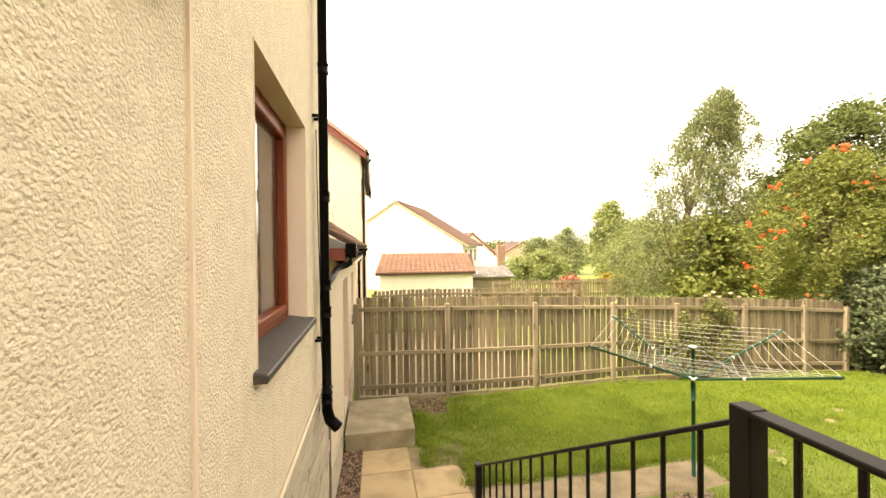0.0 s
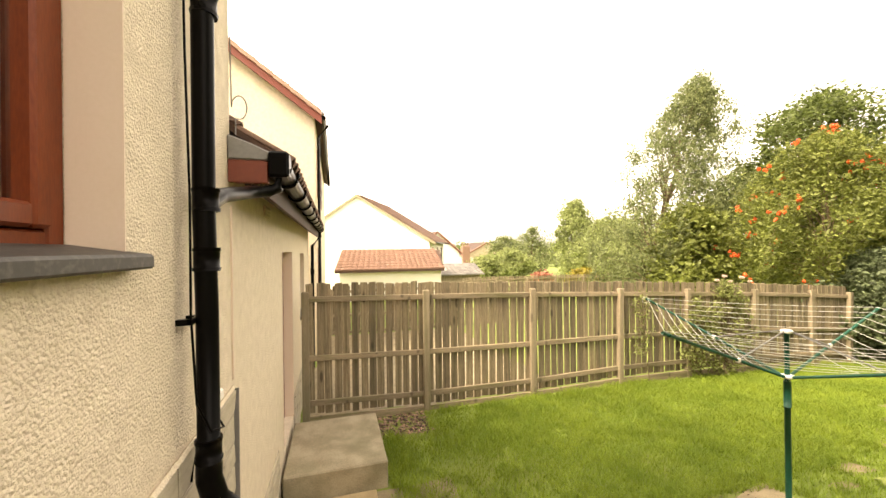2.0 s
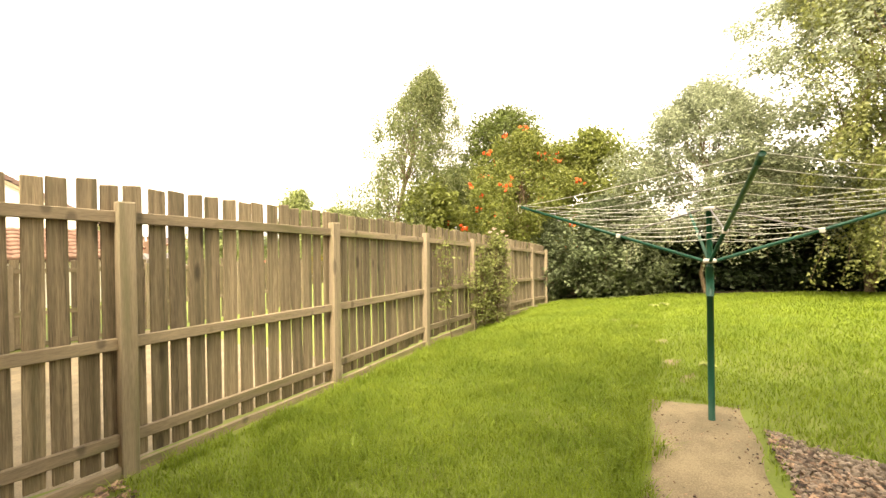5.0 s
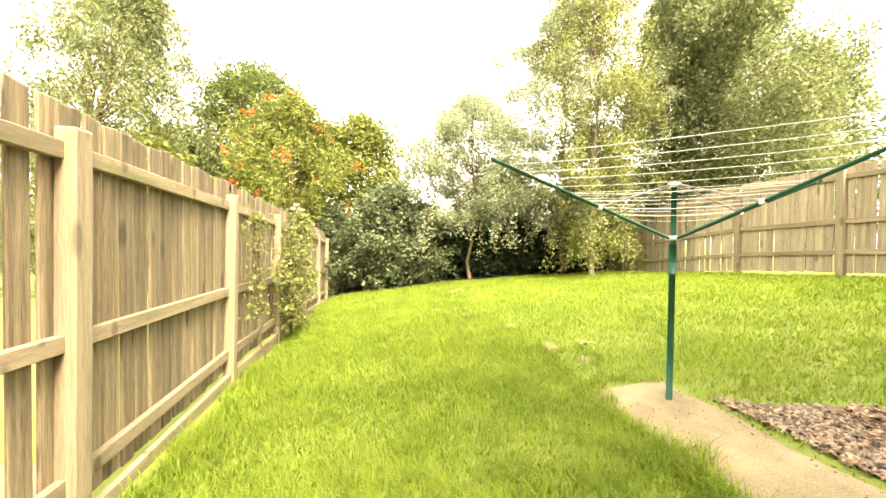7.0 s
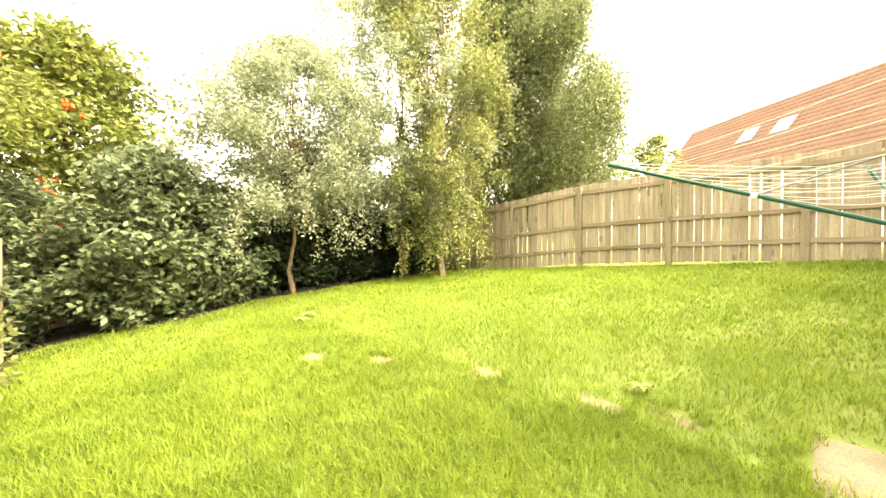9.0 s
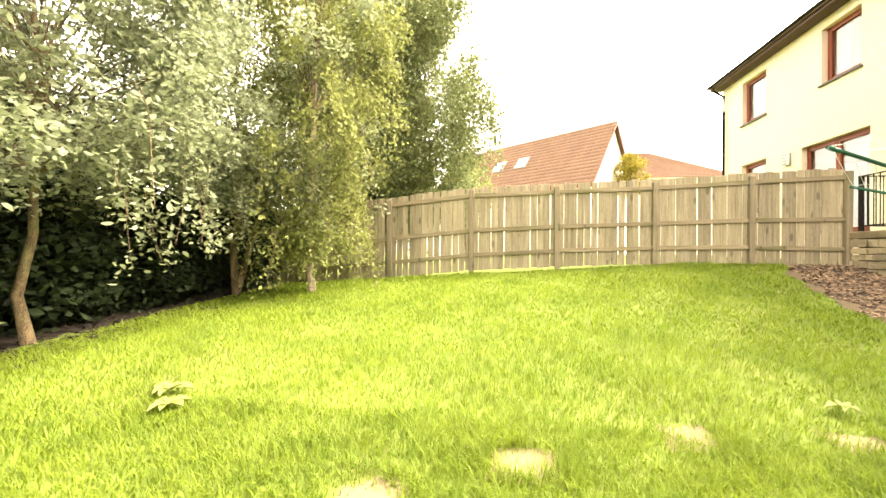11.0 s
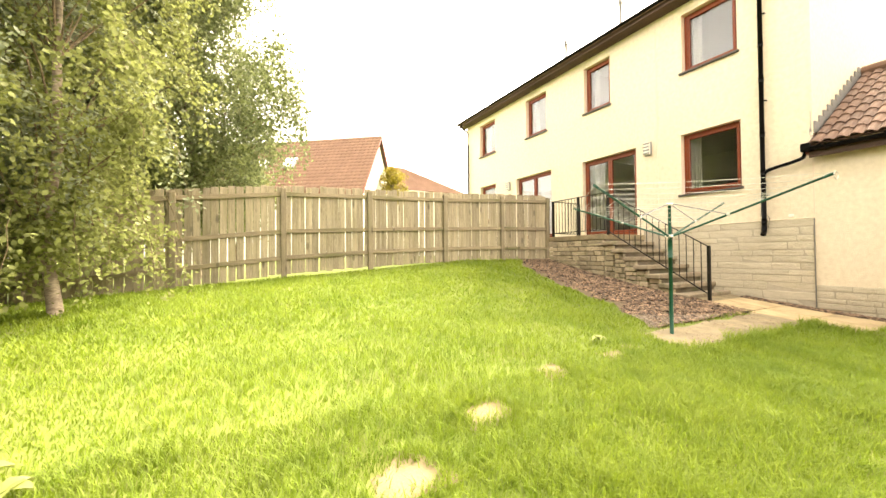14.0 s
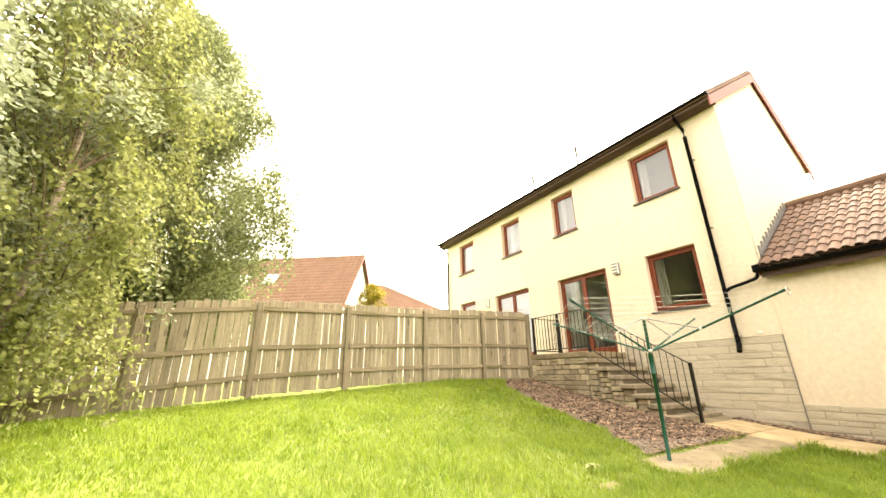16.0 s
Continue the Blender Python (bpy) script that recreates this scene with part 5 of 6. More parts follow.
for x_, z_, s_, a_ in ((7.55, 1.83, 0.055, 0.3), (7.75, 1.9, 0.06, 1.1), (7.9, 1.8, 0.05, 2.0), (8.2, 1.86, 0.06, 0.7), (8.42, 1.78, 0.05, 1.6)):
    rose(x_, 6.8, z_, s_, a_)


# ---- houses and sheds round about ----
def tiled_slope(name, a, b, c, d, material, course, tile_w, parent, bump_h=0.095):
    """Courses of rounded tiles as one mesh on the slope a (eave start), b (eave end), c (ridge end), d (ridge start)."""
    a, b, c, d = (np.array(p, float) for p in (a, b, c, d))
    length, rise = max(np.linalg.norm(b - a), np.linalg.norm(c - d)), np.linalg.norm(d - a)
    nc, nt = max(2, int(rise / course)), max(2, int(length / tile_w))
    nrm = np.cross(b - a, d - a)
    nrm = nrm / np.linalg.norm(nrm)
    if nrm[2] < 0:
        nrm = -nrm
    vs, fs = [], []
    prof = [(0.0, 0.0), (0.25, 0.75), (0.5, 1.0), (0.75, 0.6), (1.0, 0.0)]
    for i in range(nc):
        t0, t1 = i / nc, min(1, (i + 1.12) / nc)
        for j in range(nt):
            base = len(vs)
            for t_, lift in ((t0, 1.0), (t1, 0.15)):
                l, r = a + (d - a) * t_, b + (c - b) * t_
                for u, h in prof:
                    p = l + (r - l) * ((j + u) / nt)
                    vs.append(p + nrm * bump_h * (0.75 * lift + 0.35 * h))
            for k in range(4):
                fs.append((base + k, base + k + 1, base + 6 + k, base + 5 + k))
            l, r = a + (d - a) * t0, b + (c - b) * t0
            for u, h in prof:
                vs.append(l + (r - l) * ((j + u) / nt) - nrm * 0.02)
            for k in range(4):
                fs.append((base + 10 + k, base + 11 + k, base + k + 1, base + k))
    ob = fast_mesh(name, np.array(vs), np.array(fs), material)
    ob.parent = parent
    return ob


def solid(bm_, pts, depth):
    """A prism: the polygon pts swept by the vector depth."""
    a_ = [bm_.verts.new(p) for p in pts]
    b_ = [bm_.verts.new(Vector(p) + Vector(depth)) for p in pts]
    bm_.faces.new(a_)
    bm_.faces.new(b_[::-1])
    for i in range(len(pts)):
        bm_.faces.new((a_[i], b_[i], b_[(i + 1) % len(pts)], a_[(i + 1) % len(pts)]))
    bmesh.ops.recalc_face_normals(bm_, faces=bm_.faces)


def gable_house(label, y, x0, x1, eave, ridge, depth, base, wall_mat, tile_mat, over=0.3, windows=(), category="house", name="house", course=0.33, turn=0.0, barge_mat=None):
    """A house whose gable faces -y. windows: (y offset, z, width, height) on the side at x1."""
    h = thing(name, label, category, ((x0 + x1) / 2, y, base))
    xm = (x0 + x1) / 2
    bm_ = bmesh.new()
    solid(bm_, [(x0, y, base), (x1, y, base), (x1, y, eave), (xm, y, ridge), (x0, y, eave)], (0, depth, 0))
    part("wall", bm_, wall_mat, h)
    s = (ridge - eave) / (x1 - xm)
    for side, xe in ((1, x1), (-1, x0)):
        e = xe + side * over
        ze = eave - over * s + 0.08
        bm_ = bmesh.new()
        solid(bm_, [(e, y - 0.15, ze - 0.06), (xm, y - 0.15, ridge + 0.02), (xm, y - 0.15, ridge + 0.08), (e, y - 0.15, ze)], (0, depth + 0.3, 0))
        part("roof", bm_, M_FASCIA, h)
        if side == 1:
            tiled_slope("roof_tiles", (e, y - 0.2, ze + 0.0), (e, y + depth + 0.2, ze), (xm, y + depth + 0.2, ridge + 0.09), (xm, y - 0.2, ridge + 0.09), tile_mat, course, 0.32, h)
        bm_ = bmesh.new()
        solid(bm_, [(e, y - 0.2, ze - 0.2), (xm, y - 0.2, ridge - 0.12), (xm, y - 0.2, ridge + 0.06), (e, y - 0.2, ze)], (0, 0.04, 0))
        part("bargeboard", bm_, barge_mat or M_REDBOARD, h, "timber bargeboard")
        if not barge_mat:
            for k in range(12):
                xa, xb = e + (xm - e) * k / 12, e + (xm - e) * (k + 0.985) / 12
                za, zb = ze + (ridge + 0.06 - ze) * k / 12, ze + (ridge + 0.06 - ze) * (k + 0.985) / 12
                bm_ = bmesh.new()
                solid(bm_, [(xa, y - 0.24, za), (xb, y - 0.24, zb - 0.02), (xb, y - 0.24, zb + 0.09), (xa, y - 0.24, za + 0.11)], (0, 0.22, 0))
                part("verge_tile", bm_, M_VERGE, h)
        tubes("gutter", [([(e + side * 0.04, y - 0.15, ze - 0.04), (e + side * 0.04, y + depth + 0.15, ze - 0.04)], 0.055)], M_BLACK, h, "black gutter")
    for dy, z, w_, hh in windows:
        boxes("window", [((x1 - 0.02, y + dy, z), (x1 + 0.02, y + dy + w_, z + hh))], M_FRAME, h, "", 0.01)
        boxes("pane", [((x1 + 0.005, y + dy + 0.08, z + 0.08), (x1 + 0.03, y + dy + w_ - 0.08, z + hh - 0.08))], M_SLATE, h)
    settle(h)
    h.rotation_euler.z = radians(turn)
    return h


gable_house("cream roughcast two-storey house with red gable boards", 10.5, -7.6, 0.1, 5.65, 8.5, 9.0, -0.1, M_ROUGHCAST, M_TILE, 0.17, [(1.0, 3.9, 0.9, 1.2), (3.4, 3.9, 0.9, 1.2), (1.0, 1.4, 0.9, 1.2)])
pn = thing("downpipe", "slim black downpipe at the house corner", "downpipe", (0.18, 10.58, 0.0))
tubes("pipe", [([(0.4, 10.7, 5.5), (0.18, 10.7, 5.2), (0.18, 10.7, 0.0)], 0.035)], M_BLACK, pn, "", 8)
settle(pn)
gable_house("white rendered house with a red tiled roof, gable on", 31.0, -3.4, 7.9, 3.3, 6.8, 8.0, -1.5, M_PALE, M_TILEFAR, 0.5, [(1.0, 1.6, 0.8, 1.1), (3.6, 1.6, 0.8, 1.1), (6.0, 1.6, 0.8, 1.1)], turn=-24, barge_mat=M_POST)

shed = thing("garage", "low cream garage with a red tiled roof", "garage", (3.6, 23.0, -0.3))
bm = bmesh.new()
solid(bm, [(0.75, 22.2, -0.6), (6.45, 22.2, -0.6), (6.45, 22.2, 1.4), (0.75, 22.2, 1.4)], (0, 4.0, 0))
part("wall", bm, M_PALE, shed)
bm = bmesh.new()
solid(bm, [(0.55, 22.0, 1.32), (0.55, 22.0, 1.4), (0.95, 24.2, 2.48), (0.95, 24.2, 2.4)], (6.0, 0, 0))
part("roof_board", bm, M_FASCIA, shed)
tiled_slope("roof_tiles", (0.5, 21.95, 1.42), (6.6, 21.95, 1.42), (6.6, 24.2, 2.55), (0.95, 24.2, 2.55), M_TILEFAR, 0.3, 0.3, shed)
boxes("fascia", [((0.5, 21.93, 1.3), (6.6, 21.96, 1.42))], M_FASCIA, shed)
boxes("end_board", [((6.58, 21.9, 1.3), (6.68, 24.3, 1.45))], M_WHITE, shed)
settle(shed)
shed2 = thing("garden_shed", "grey shed with a ribbed grey roof", "shed", (8.5, 25.0, -0.5))
boxes("wall", [((6.9, 24.5, -0.8), (9.8, 26.5, 0.85))], M_POST, shed2)
tiled_slope("roof_tiles", (6.8, 24.2, 0.85), (10.0, 24.2, 0.85), (10.0, 26.0, 1.5), (6.8, 26.0, 1.5), M_GREYTILE, 0.25, 0.3, shed2)
settle(shed2)
gable_house("pale cottage with a grey roof in the distance", 44.0, 9.5, 15.0, 2.2, 4.6, 8.0, -1.5, M_PALE, M_GREYTILE)
gable_house("brick house with a hipped grey roof in the distance", 62.0, 22.5, 30.0, 1.6, 3.6, 8.0, -2.0, M_STONE, M_GREYTILE)
ch = thing("chimney_house", "far house with a tall red brick chimney stack", "house", (21.5, 60.0, -2.0))
boxes("wall", [((19.5, 60.0, -2.2), (23.0, 66.0, 1.0))], M_PALE, ch)
boxes("chimney", [((20.9, 59.6, -1.0), (22.2, 60.6, 3.0))], M_TILEFAR, ch, "red brick chimney", 0.05)
for k in range(3):
    tubes("chimney_pot", [([(21.1 + 0.45 * k, 60.1, 3.0), (21.1 + 0.45 * k, 60.1, 3.6)], 0.13)], M_TILEFAR, ch)
settle(ch)

# the house beyond the high fence: roof slope with skylights towards the garden
hb = thing("house", "house with a large red tiled roof, skylights and a white gable", "house")
hb.matrix_basis = pose(-0.25, -20.0, 0.0, 0, 0, -37.5)
HBL, HBW, HBE, HBR = 14.0, 3.3, 5.75, 10.0
bm = bmesh.new()
solid(bm, [(0, HBW, 0.5), (0, HBW, HBE), (0, 0, HBR - 0.15), (0, -HBW, HBE), (0, -HBW, 0.5)], (HBL, 0, 0))
part("wall", bm, M_PALE, hb, "white rendered walls")
for sg in (1, -1):
    bm = bmesh.new()
    solid(bm, [(-0.25, sg * (HBW + 0.3), HBE - 0.38), (-0.25, 0, HBR - 0.12), (-0.25, 0, HBR - 0.02), (-0.25, sg * (HBW + 0.3), HBE - 0.28)], (HBL + 0.5, 0, 0))
    part("roof", bm, M_FASCIA, hb)
    bm = bmesh.new()
    solid(bm, [(-0.3, sg * (HBW + 0.35), HBE - 0.55), (-0.3, 0, HBR - 0.25), (-0.3, 0, HBR), (-0.3, sg * (HBW + 0.35), HBE - 0.3)], (0.05, 0, 0))
    part("bargeboard", bm, M_REDBOARD, hb)
tiled_slope("roof_tiles", (-0.3, HBW + 0.35, HBE - 0.3), (HBL, HBW + 0.35, HBE - 0.3), (HBL, 0, HBR), (-0.3, 0, HBR), M_TILEFAR, 0.33, 0.32, hb)
boxes("fascia", [((-0.3, HBW + 0.31, HBE - 0.55), (HBL, HBW + 0.345, HBE - 0.3))], M_REDBOARD, hb)
hb_tilt = math.degrees(math.atan2(HBR - HBE, HBW + 0.35))
for u_ in (5.9, 8.0):
    m = Matrix.Translation((u_, 1.75, HBR - 1.75 * (HBR - HBE + 0.3) / (HBW + 0.35) + 0.06)) @ pose(0, 0, 0, -hb_tilt, 0, 0)
    bm = bmesh.new()
    box(bm, (-0.5, -0.6, -0.02), (0.5, 0.6, 0.1), m)
    sk = part("skylight", bm, M_LEAD, hb, "grey-framed skylight", 0.02)
    bm = bmesh.new()
    box(bm, (-0.42, -0.52, 0.1), (0.42, 0.52, 0.115), m)
    part("pane", bm, M_WHITE, sk)
hc = thing("house", "bungalow with a hipped red tiled roof", "house", (-5.0, -27.0, 1.0))
boxes("wall", [((-10.0, -30.0, 0.5), (-1.5, -24.6, 7.1))], M_PALE, hc)
tiled_slope("roof_tiles", (-10.4, -24.2, 7.05), (-1.2, -24.2, 7.05), (-3.0, -27.0, 9.6), (-5.0, -27.0, 9.6), M_TILEFAR, 0.33, 0.32, hc)
tiled_slope("roof_tiles", (-10.4, -30.0, 7.05), (-10.4, -24.2, 7.05), (-5.0, -27.0, 9.6), (-5.0, -27.2, 9.6), M_TILEFAR, 0.33, 0.32, hc)
settle(hc)
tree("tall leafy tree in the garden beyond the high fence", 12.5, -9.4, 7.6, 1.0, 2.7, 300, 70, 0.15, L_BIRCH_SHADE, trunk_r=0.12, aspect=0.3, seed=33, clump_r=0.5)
tree("golden clipped conifer above the fence", -1.4, -20.0, 6.6, 4.0, 1.2, 90, 60, 0.14, L_GOLD, trunk_r=0.1, aspect=0.3, seed=31, clump_r=0.35)
tree("yellow-green bush beyond the fence", 8.6, -9.5, 4.4, 1.4, 1.6, 90, 60, 0.14, L_BIRCH, trunk_r=0.08, aspect=0.3, seed=32, clump_r=0.35)

# fences and hedges of the gardens beyond
fence("weathered picket fence of the next garden", "x", 13.0, [(0.4, -0.2, 1.37), (2.3, -0.2, 1.4), (4.2, -0.25, 1.36), (6.1, -0.3, 1.32), (8.0, -0.35, 1.27)], 1, False, 0.08, 0.15)
fence("brown timber fence between the gardens beyond", "x", 19.5, [(6.9, -0.4, 0.98), (8.7, -0.4, 0.98), (10.5, -0.42, 0.96), (12.3, -0.42, 0.96), (14.1, -0.44, 0.94), (15.9, -0.44, 0.94)], 1, False, 0.06, 0.15)
for i, (x, y, h, s, m_, lab) in enumerate([(12.3, 21.0, 1.15, 0.85, L_RED, "red-leaved garden shrub"), (16.0, 22.0, 1.3, 1.0, L_GOLD, "golden garden shrub"), (14.5, 34.0, 2.5, 2.4, L_HAZY, "light green garden hedge bush"),
                                           (18.0, 36.0, 2.9, 2.6, L_HAZY, "light green garden hedge bush"), (19.0, 40.0, 4.5, 3.0, L_WILLOW, "green bushy tree"), (26.0, 46.0, 6.0, 3.5, L_WILLOW, "green bushy tree"), (32.0, 40.0, 6.5, 4.0, L_MID, "green bushy tree"), (30.0, 30.0, 6.0, 3.4, L_WILLOW, "green bushy tree")]):
    tree(lab + " beyond the fences", x, y, h, 0.0, s, 110, 45, 0.16 + 0.003 * y, m_, trunk_r=0.08, aspect=0.32, seed=40 + i, clump_r=0.34 * s ** 0.7, name="shrub", category="shrub")
rng = np.random.default_rng(77)
wood_x = np.concatenate([rng.uniform(15, 150, 420)])
wood_y = np.concatenate([rng.uniform(120, 170, 420)])
wood_c = np.stack([wood_x, wood_y, -3 + rng.uniform(0, 6.5, 420)], 1)
v, f = leaves_of(wood_c, np.full(420, 2.6), 40, 1.4, 0.4, rng)
tagged(fast_mesh("far_woods", v, f, L_MID), "wooded skyline in the far distance", "woods", kind="stuff")
wood_c = np.stack([rng.uniform(10, 70, 260), rng.uniform(60, 90, 260), -2.5 + rng.uniform(0, 3.4, 260)], 1)
v, f = leaves_of(wood_c, np.full(260, 1.3), 40, 0.7, 0.4, rng)
tagged(fast_mesh("far_hedges", v, f, L_WILLOW), "far hedges and bushes between gardens", "hedge", kind="stuff")

# ---- lawn ----
PATCHES = [(7.12, 4.28, 0.18, 0.12), (6.23, 3.9, 0.16, 0.11), (5.35, 3.8, 0.16, 0.1), (7.78, 4.6, 0.19, 0.14), (4.95, 3.62, 0.1, 0.08)]
for n_, (x, y, a, b) in enumerate(PATCHES):
    ground_sheet("bare_patch", x - a, x + a, y - b, y + b, 0.16, 0.008, M_BARE, "bare sandy worn patch in the lawn")


def in_bed(x, y):
    """Where the bark bed lies beside the platform and steps."""
    lim = np.interp(y, [-1.15, -0.5, 0.7, 2.3, 2.8, 3.27], [2.4, 2.75, 3.1, 3.4, 3.72, 3.95]) + 0.05 * np.sin(y * 8.0)
    return (y > -1.15) & (y < 3.27) & (x > 1.3) & (x < lim)


def lawn_ok(x, y):
    ok = ~in_bed(x, y)
    ok &= ~((x > 1.42) & (x < 4.4) & (y > 3.3) & (y < 3.96))
    ok &= ~((x < 1.52) & (y < 4.5)) & ~((x < 1.03) & (y > 4.4)) & ~((x < 1.7) & (y > 6.1))
    ok &= (y < FENCE_A - 0.12) & (y > FENCE_B + 0.02) & (x < 11.55 - 0.5 * np.clip(1 - np.abs(y - 4.9), 0, 1))
    for px_, py_, a, b in PATCHES:
        ok &= ((x - px_) / (a * 0.8)) ** 2 + ((y - py_) / (b * 0.8)) ** 2 > 1 + 0.5 * np.sin(x * 31 + y * 17)
    return ok


def blades(name, n, x0, x1, y0, y1, h0, h1, w, seed, label, where=None):
    rng_ = np.random.default_rng(seed)
    x, y = rng_.uniform(x0, x1, n), rng_.uniform(y0, y1, n)
    ok = lawn_ok(x + rng_.normal(size=n) * 0.03, y + rng_.normal(size=n) * 0.03)
    if where:
        ok = where(x, y)
    x, y = x[ok], y[ok]
    n = len(x)
    tuft = np.sin(x * 3.1 + 1.3 * np.sin(y * 2.3)) * np.sin(y * 2.7 + 1.7 * np.sin(x * 1.9))
    h = rng_.uniform(h0, h1, n) * (1 + 0.3 * tuft)
    a = rng_.uniform(0, 2 * np.pi, n)
    lean_ = h * rng_.uniform(0.3, 1.3, n)
    z = ground_z(x, y) - 0.004
    p = np.stack([x, y, z], 1)
    side = np.stack([-np.sin(a), np.cos(a), np.zeros(n)], 1) * w * rng_.uniform(0.6, 1.2, n)[:, None]
    d = np.stack([np.cos(a), np.sin(a), np.zeros(n)], 1)
    up = np.array([0, 0, 1.0])
    m_ = p + d * (lean_ * 0.35)[:, None] + up * (h * 0.6)[:, None]
    t = p + d * lean_[:, None] + up * (h * 0.9)[:, None]
    v_ = np.stack([p - side, p + side, m_ + side * 0.8, m_ - side * 0.8, t], 1).reshape(-1, 3)
    q = np.arange(n)[:, None] * 5
    f_ = np.concatenate([q + [0, 1, 2], q + [0, 2, 3], q + [3, 2, 4]])
    return tagged(fast_mesh(name, v_, f_, L_GRASS), label, "grass", kind="stuff")


blades("grass", 165000, 1.0, 12.0, 2.2, 6.8, 0.035, 0.08, 0.0031, 1, "bright green mown lawn grass")
blades("grass", 75000, 1.0, 12.0, -1.13, 2.2, 0.035, 0.075, 0.0052, 2, "bright green mown lawn grass on the upper slope")
blades("grass", 80000, 2.5, 9.5, 3.9, 6.8, 0.045, 0.085, 0.0024, 3, "longer tufts of bright green grass")


def tufty(x, y):
    """Loose clumps of long grass over the near lawn."""
    clump = np.sin(x * 5.3 + 2.1 * np.sin(y * 3.7)) * np.sin(y * 6.1 + 1.9 * np.sin(x * 4.3))
    return lawn_ok(x, y) & (clump > 0.1)


blades("grass", 60000, 1.1, 9.0, 3.9, 6.75, 0.06, 0.115, 0.0021, 5, "loose clumps of long bright grass", tufty)


def verge(x, y):
    """Ragged strips of uncut grass round the paving, the bed, the patches and under the low fence."""
    wob = 0.06 * np.sin(x * 9.0 + 2 * np.sin(y * 6.0)) + 0.05 * np.sin(y * 11.0 + x * 4.0)
    ok = (np.abs(x - 1.6 - wob) < 0.13) & (y > 3.95) & (y < 4.6)
    ok |= (np.abs(x - 1.12 - wob) < 0.12) & (y > 4.5) & (y < 6.2)
    ok |= (x > 1.55) & (x < 4.5) & (np.abs(y - 3.97 - wob) < 0.07)
    ok |= (np.abs(x - 4.42 - wob) < 0.07) & (y > 3.3) & (y < 3.97)
    ok |= (y > FENCE_A - 0.25) & (y < FENCE_A - 0.06) & (x > 1.9) & (x < 10.5) & (wob > 0.0)
    for px_, py_, a, b in PATCHES:
        d = np.sqrt(((x - px_) / a) ** 2 + ((y - py_) / b) ** 2)
        ok |= (np.abs(d - 1.15) < 0.3) & (wob > -0.02)
    return ok


blades("grass", 130000, 1.0, 10.5, 3.2, 6.8, 0.06, 0.13, 0.0026, 4, "uncut grass along the paving and the fence", verge)


def chips(name, pts, size, flat, material, label, seed):
    rng_ = np.random.default_rng(seed)
    n = len(pts)
    base = np.array([(-1, -0.4, 0), (0.2, -0.6, 0), (1, 0.1, 0), (-0.2, 0.6, 0), (-0.6, -0.2, 1), (0.6, 0.05, 1), (-0.1, 0.35, 1)])
    fac = np.array([(0, 1, 4), (1, 5, 4), (1, 2, 5), (2, 3, 6), (2, 6, 5), (3, 0, 4), (3, 4, 6), (4, 5, 6)])
    a = rng_.uniform(0, 2 * np.pi, n)
    s = size * rng_.uniform(0.4, 1.3, n)
    b = base[None] * np.array([1, 1, flat]) * s[:, None, None]
    tl = rng_.normal(size=(n, 2)) * 0.3
    bz = b[..., 2] + tl[:, :1] * b[..., 0] + tl[:, 1:] * b[..., 1]
    v_ = np.stack([b[..., 0] * np.cos(a)[:, None] - b[..., 1] * np.sin(a)[:, None], b[..., 0] * np.sin(a)[:, None] + b[..., 1] * np.cos(a)[:, None], bz], -1) + pts[:, None, :]
    f_ = (fac[None] + 7 * np.arange(n)[:, None, None]).reshape(-1, 3)
    return tagged(fast_mesh(name, v_.reshape(-1, 3), f_, material), label, "mulch", kind="stuff")


def scatter(n, x0, x1, y0, y1, test, seed, lift=0.01):
    rng_ = np.random.default_rng(seed)
    x, y = rng_.uniform(x0, x1, n), rng_.uniform(y0, y1, n)
    ok = test(x, y)
    x, y = x[ok], y[ok]
    return np.stack([x, y, ground_z(x, y) + lift + rng_.uniform(0, 0.012, len(x))], 1)


bx, by = np.meshgrid(np.arange(1.32, 4.1, 0.05), np.arange(-1.13, 3.3, 0.05), indexing="ij")
keep = in_bed(bx, by)
bz = ground_z(bx, by) + 0.012
ids = np.arange(bx.size).reshape(bx.shape)
cell = keep[:-1, :-1] & keep[1:, :-1] & keep[:-1, 1:] & keep[1:, 1:]
bf = np.stack([ids[:-1, :-1][cell], ids[1:, :-1][cell], ids[1:, 1:][cell], ids[:-1, 1:][cell]], 1)
tagged(fast_mesh("bark_bed", np.stack([bx, by, bz], -1).reshape(-1, 3), bf, M_BARKBED, True), "dark soil bed beside the platform and steps", "soil", kind="structure")
chips("bark_chips", scatter(16000, 1.35, 4.0, -1.1, 3.3, lambda x, y: in_bed(x + 0.1 * np.sin(y * 9.0) + 0.13, y), 51, 0.012), 0.034, 0.22, M_BARK, "scattered brown bark chips over the bed", 52)
chips("pebbles", scatter(6200, 2.3, 4.0, 2.3, 3.3, lambda x, y: (y > 3.2 - 0.3 * (x - 2.3)) & in_bed(x, y), 53, 0.014), 0.0155, 0.5, M_PEBBLE, "pale pebbles at the edge of the bed", 54)
chips("pebble_strip", np.concatenate([scatter(2600, 0.02, 0.26, 2.6, 5.1, lambda x, y: x > 0, 55, 0.02)]), 0.024, 0.45, M_BARK, "strip of brown and pale pebbles along the wall", 56)
chips("path_grit", scatter(900, 1.5, 4.36, 3.34, 3.95, lambda x, y: np.abs(y - 3.64) + 0.12 * np.sin(x * 7) > 0.12, 71, 0.026), 0.008, 0.4, M_BARK, "bark crumbs and grit lying on the concrete strip", 72)
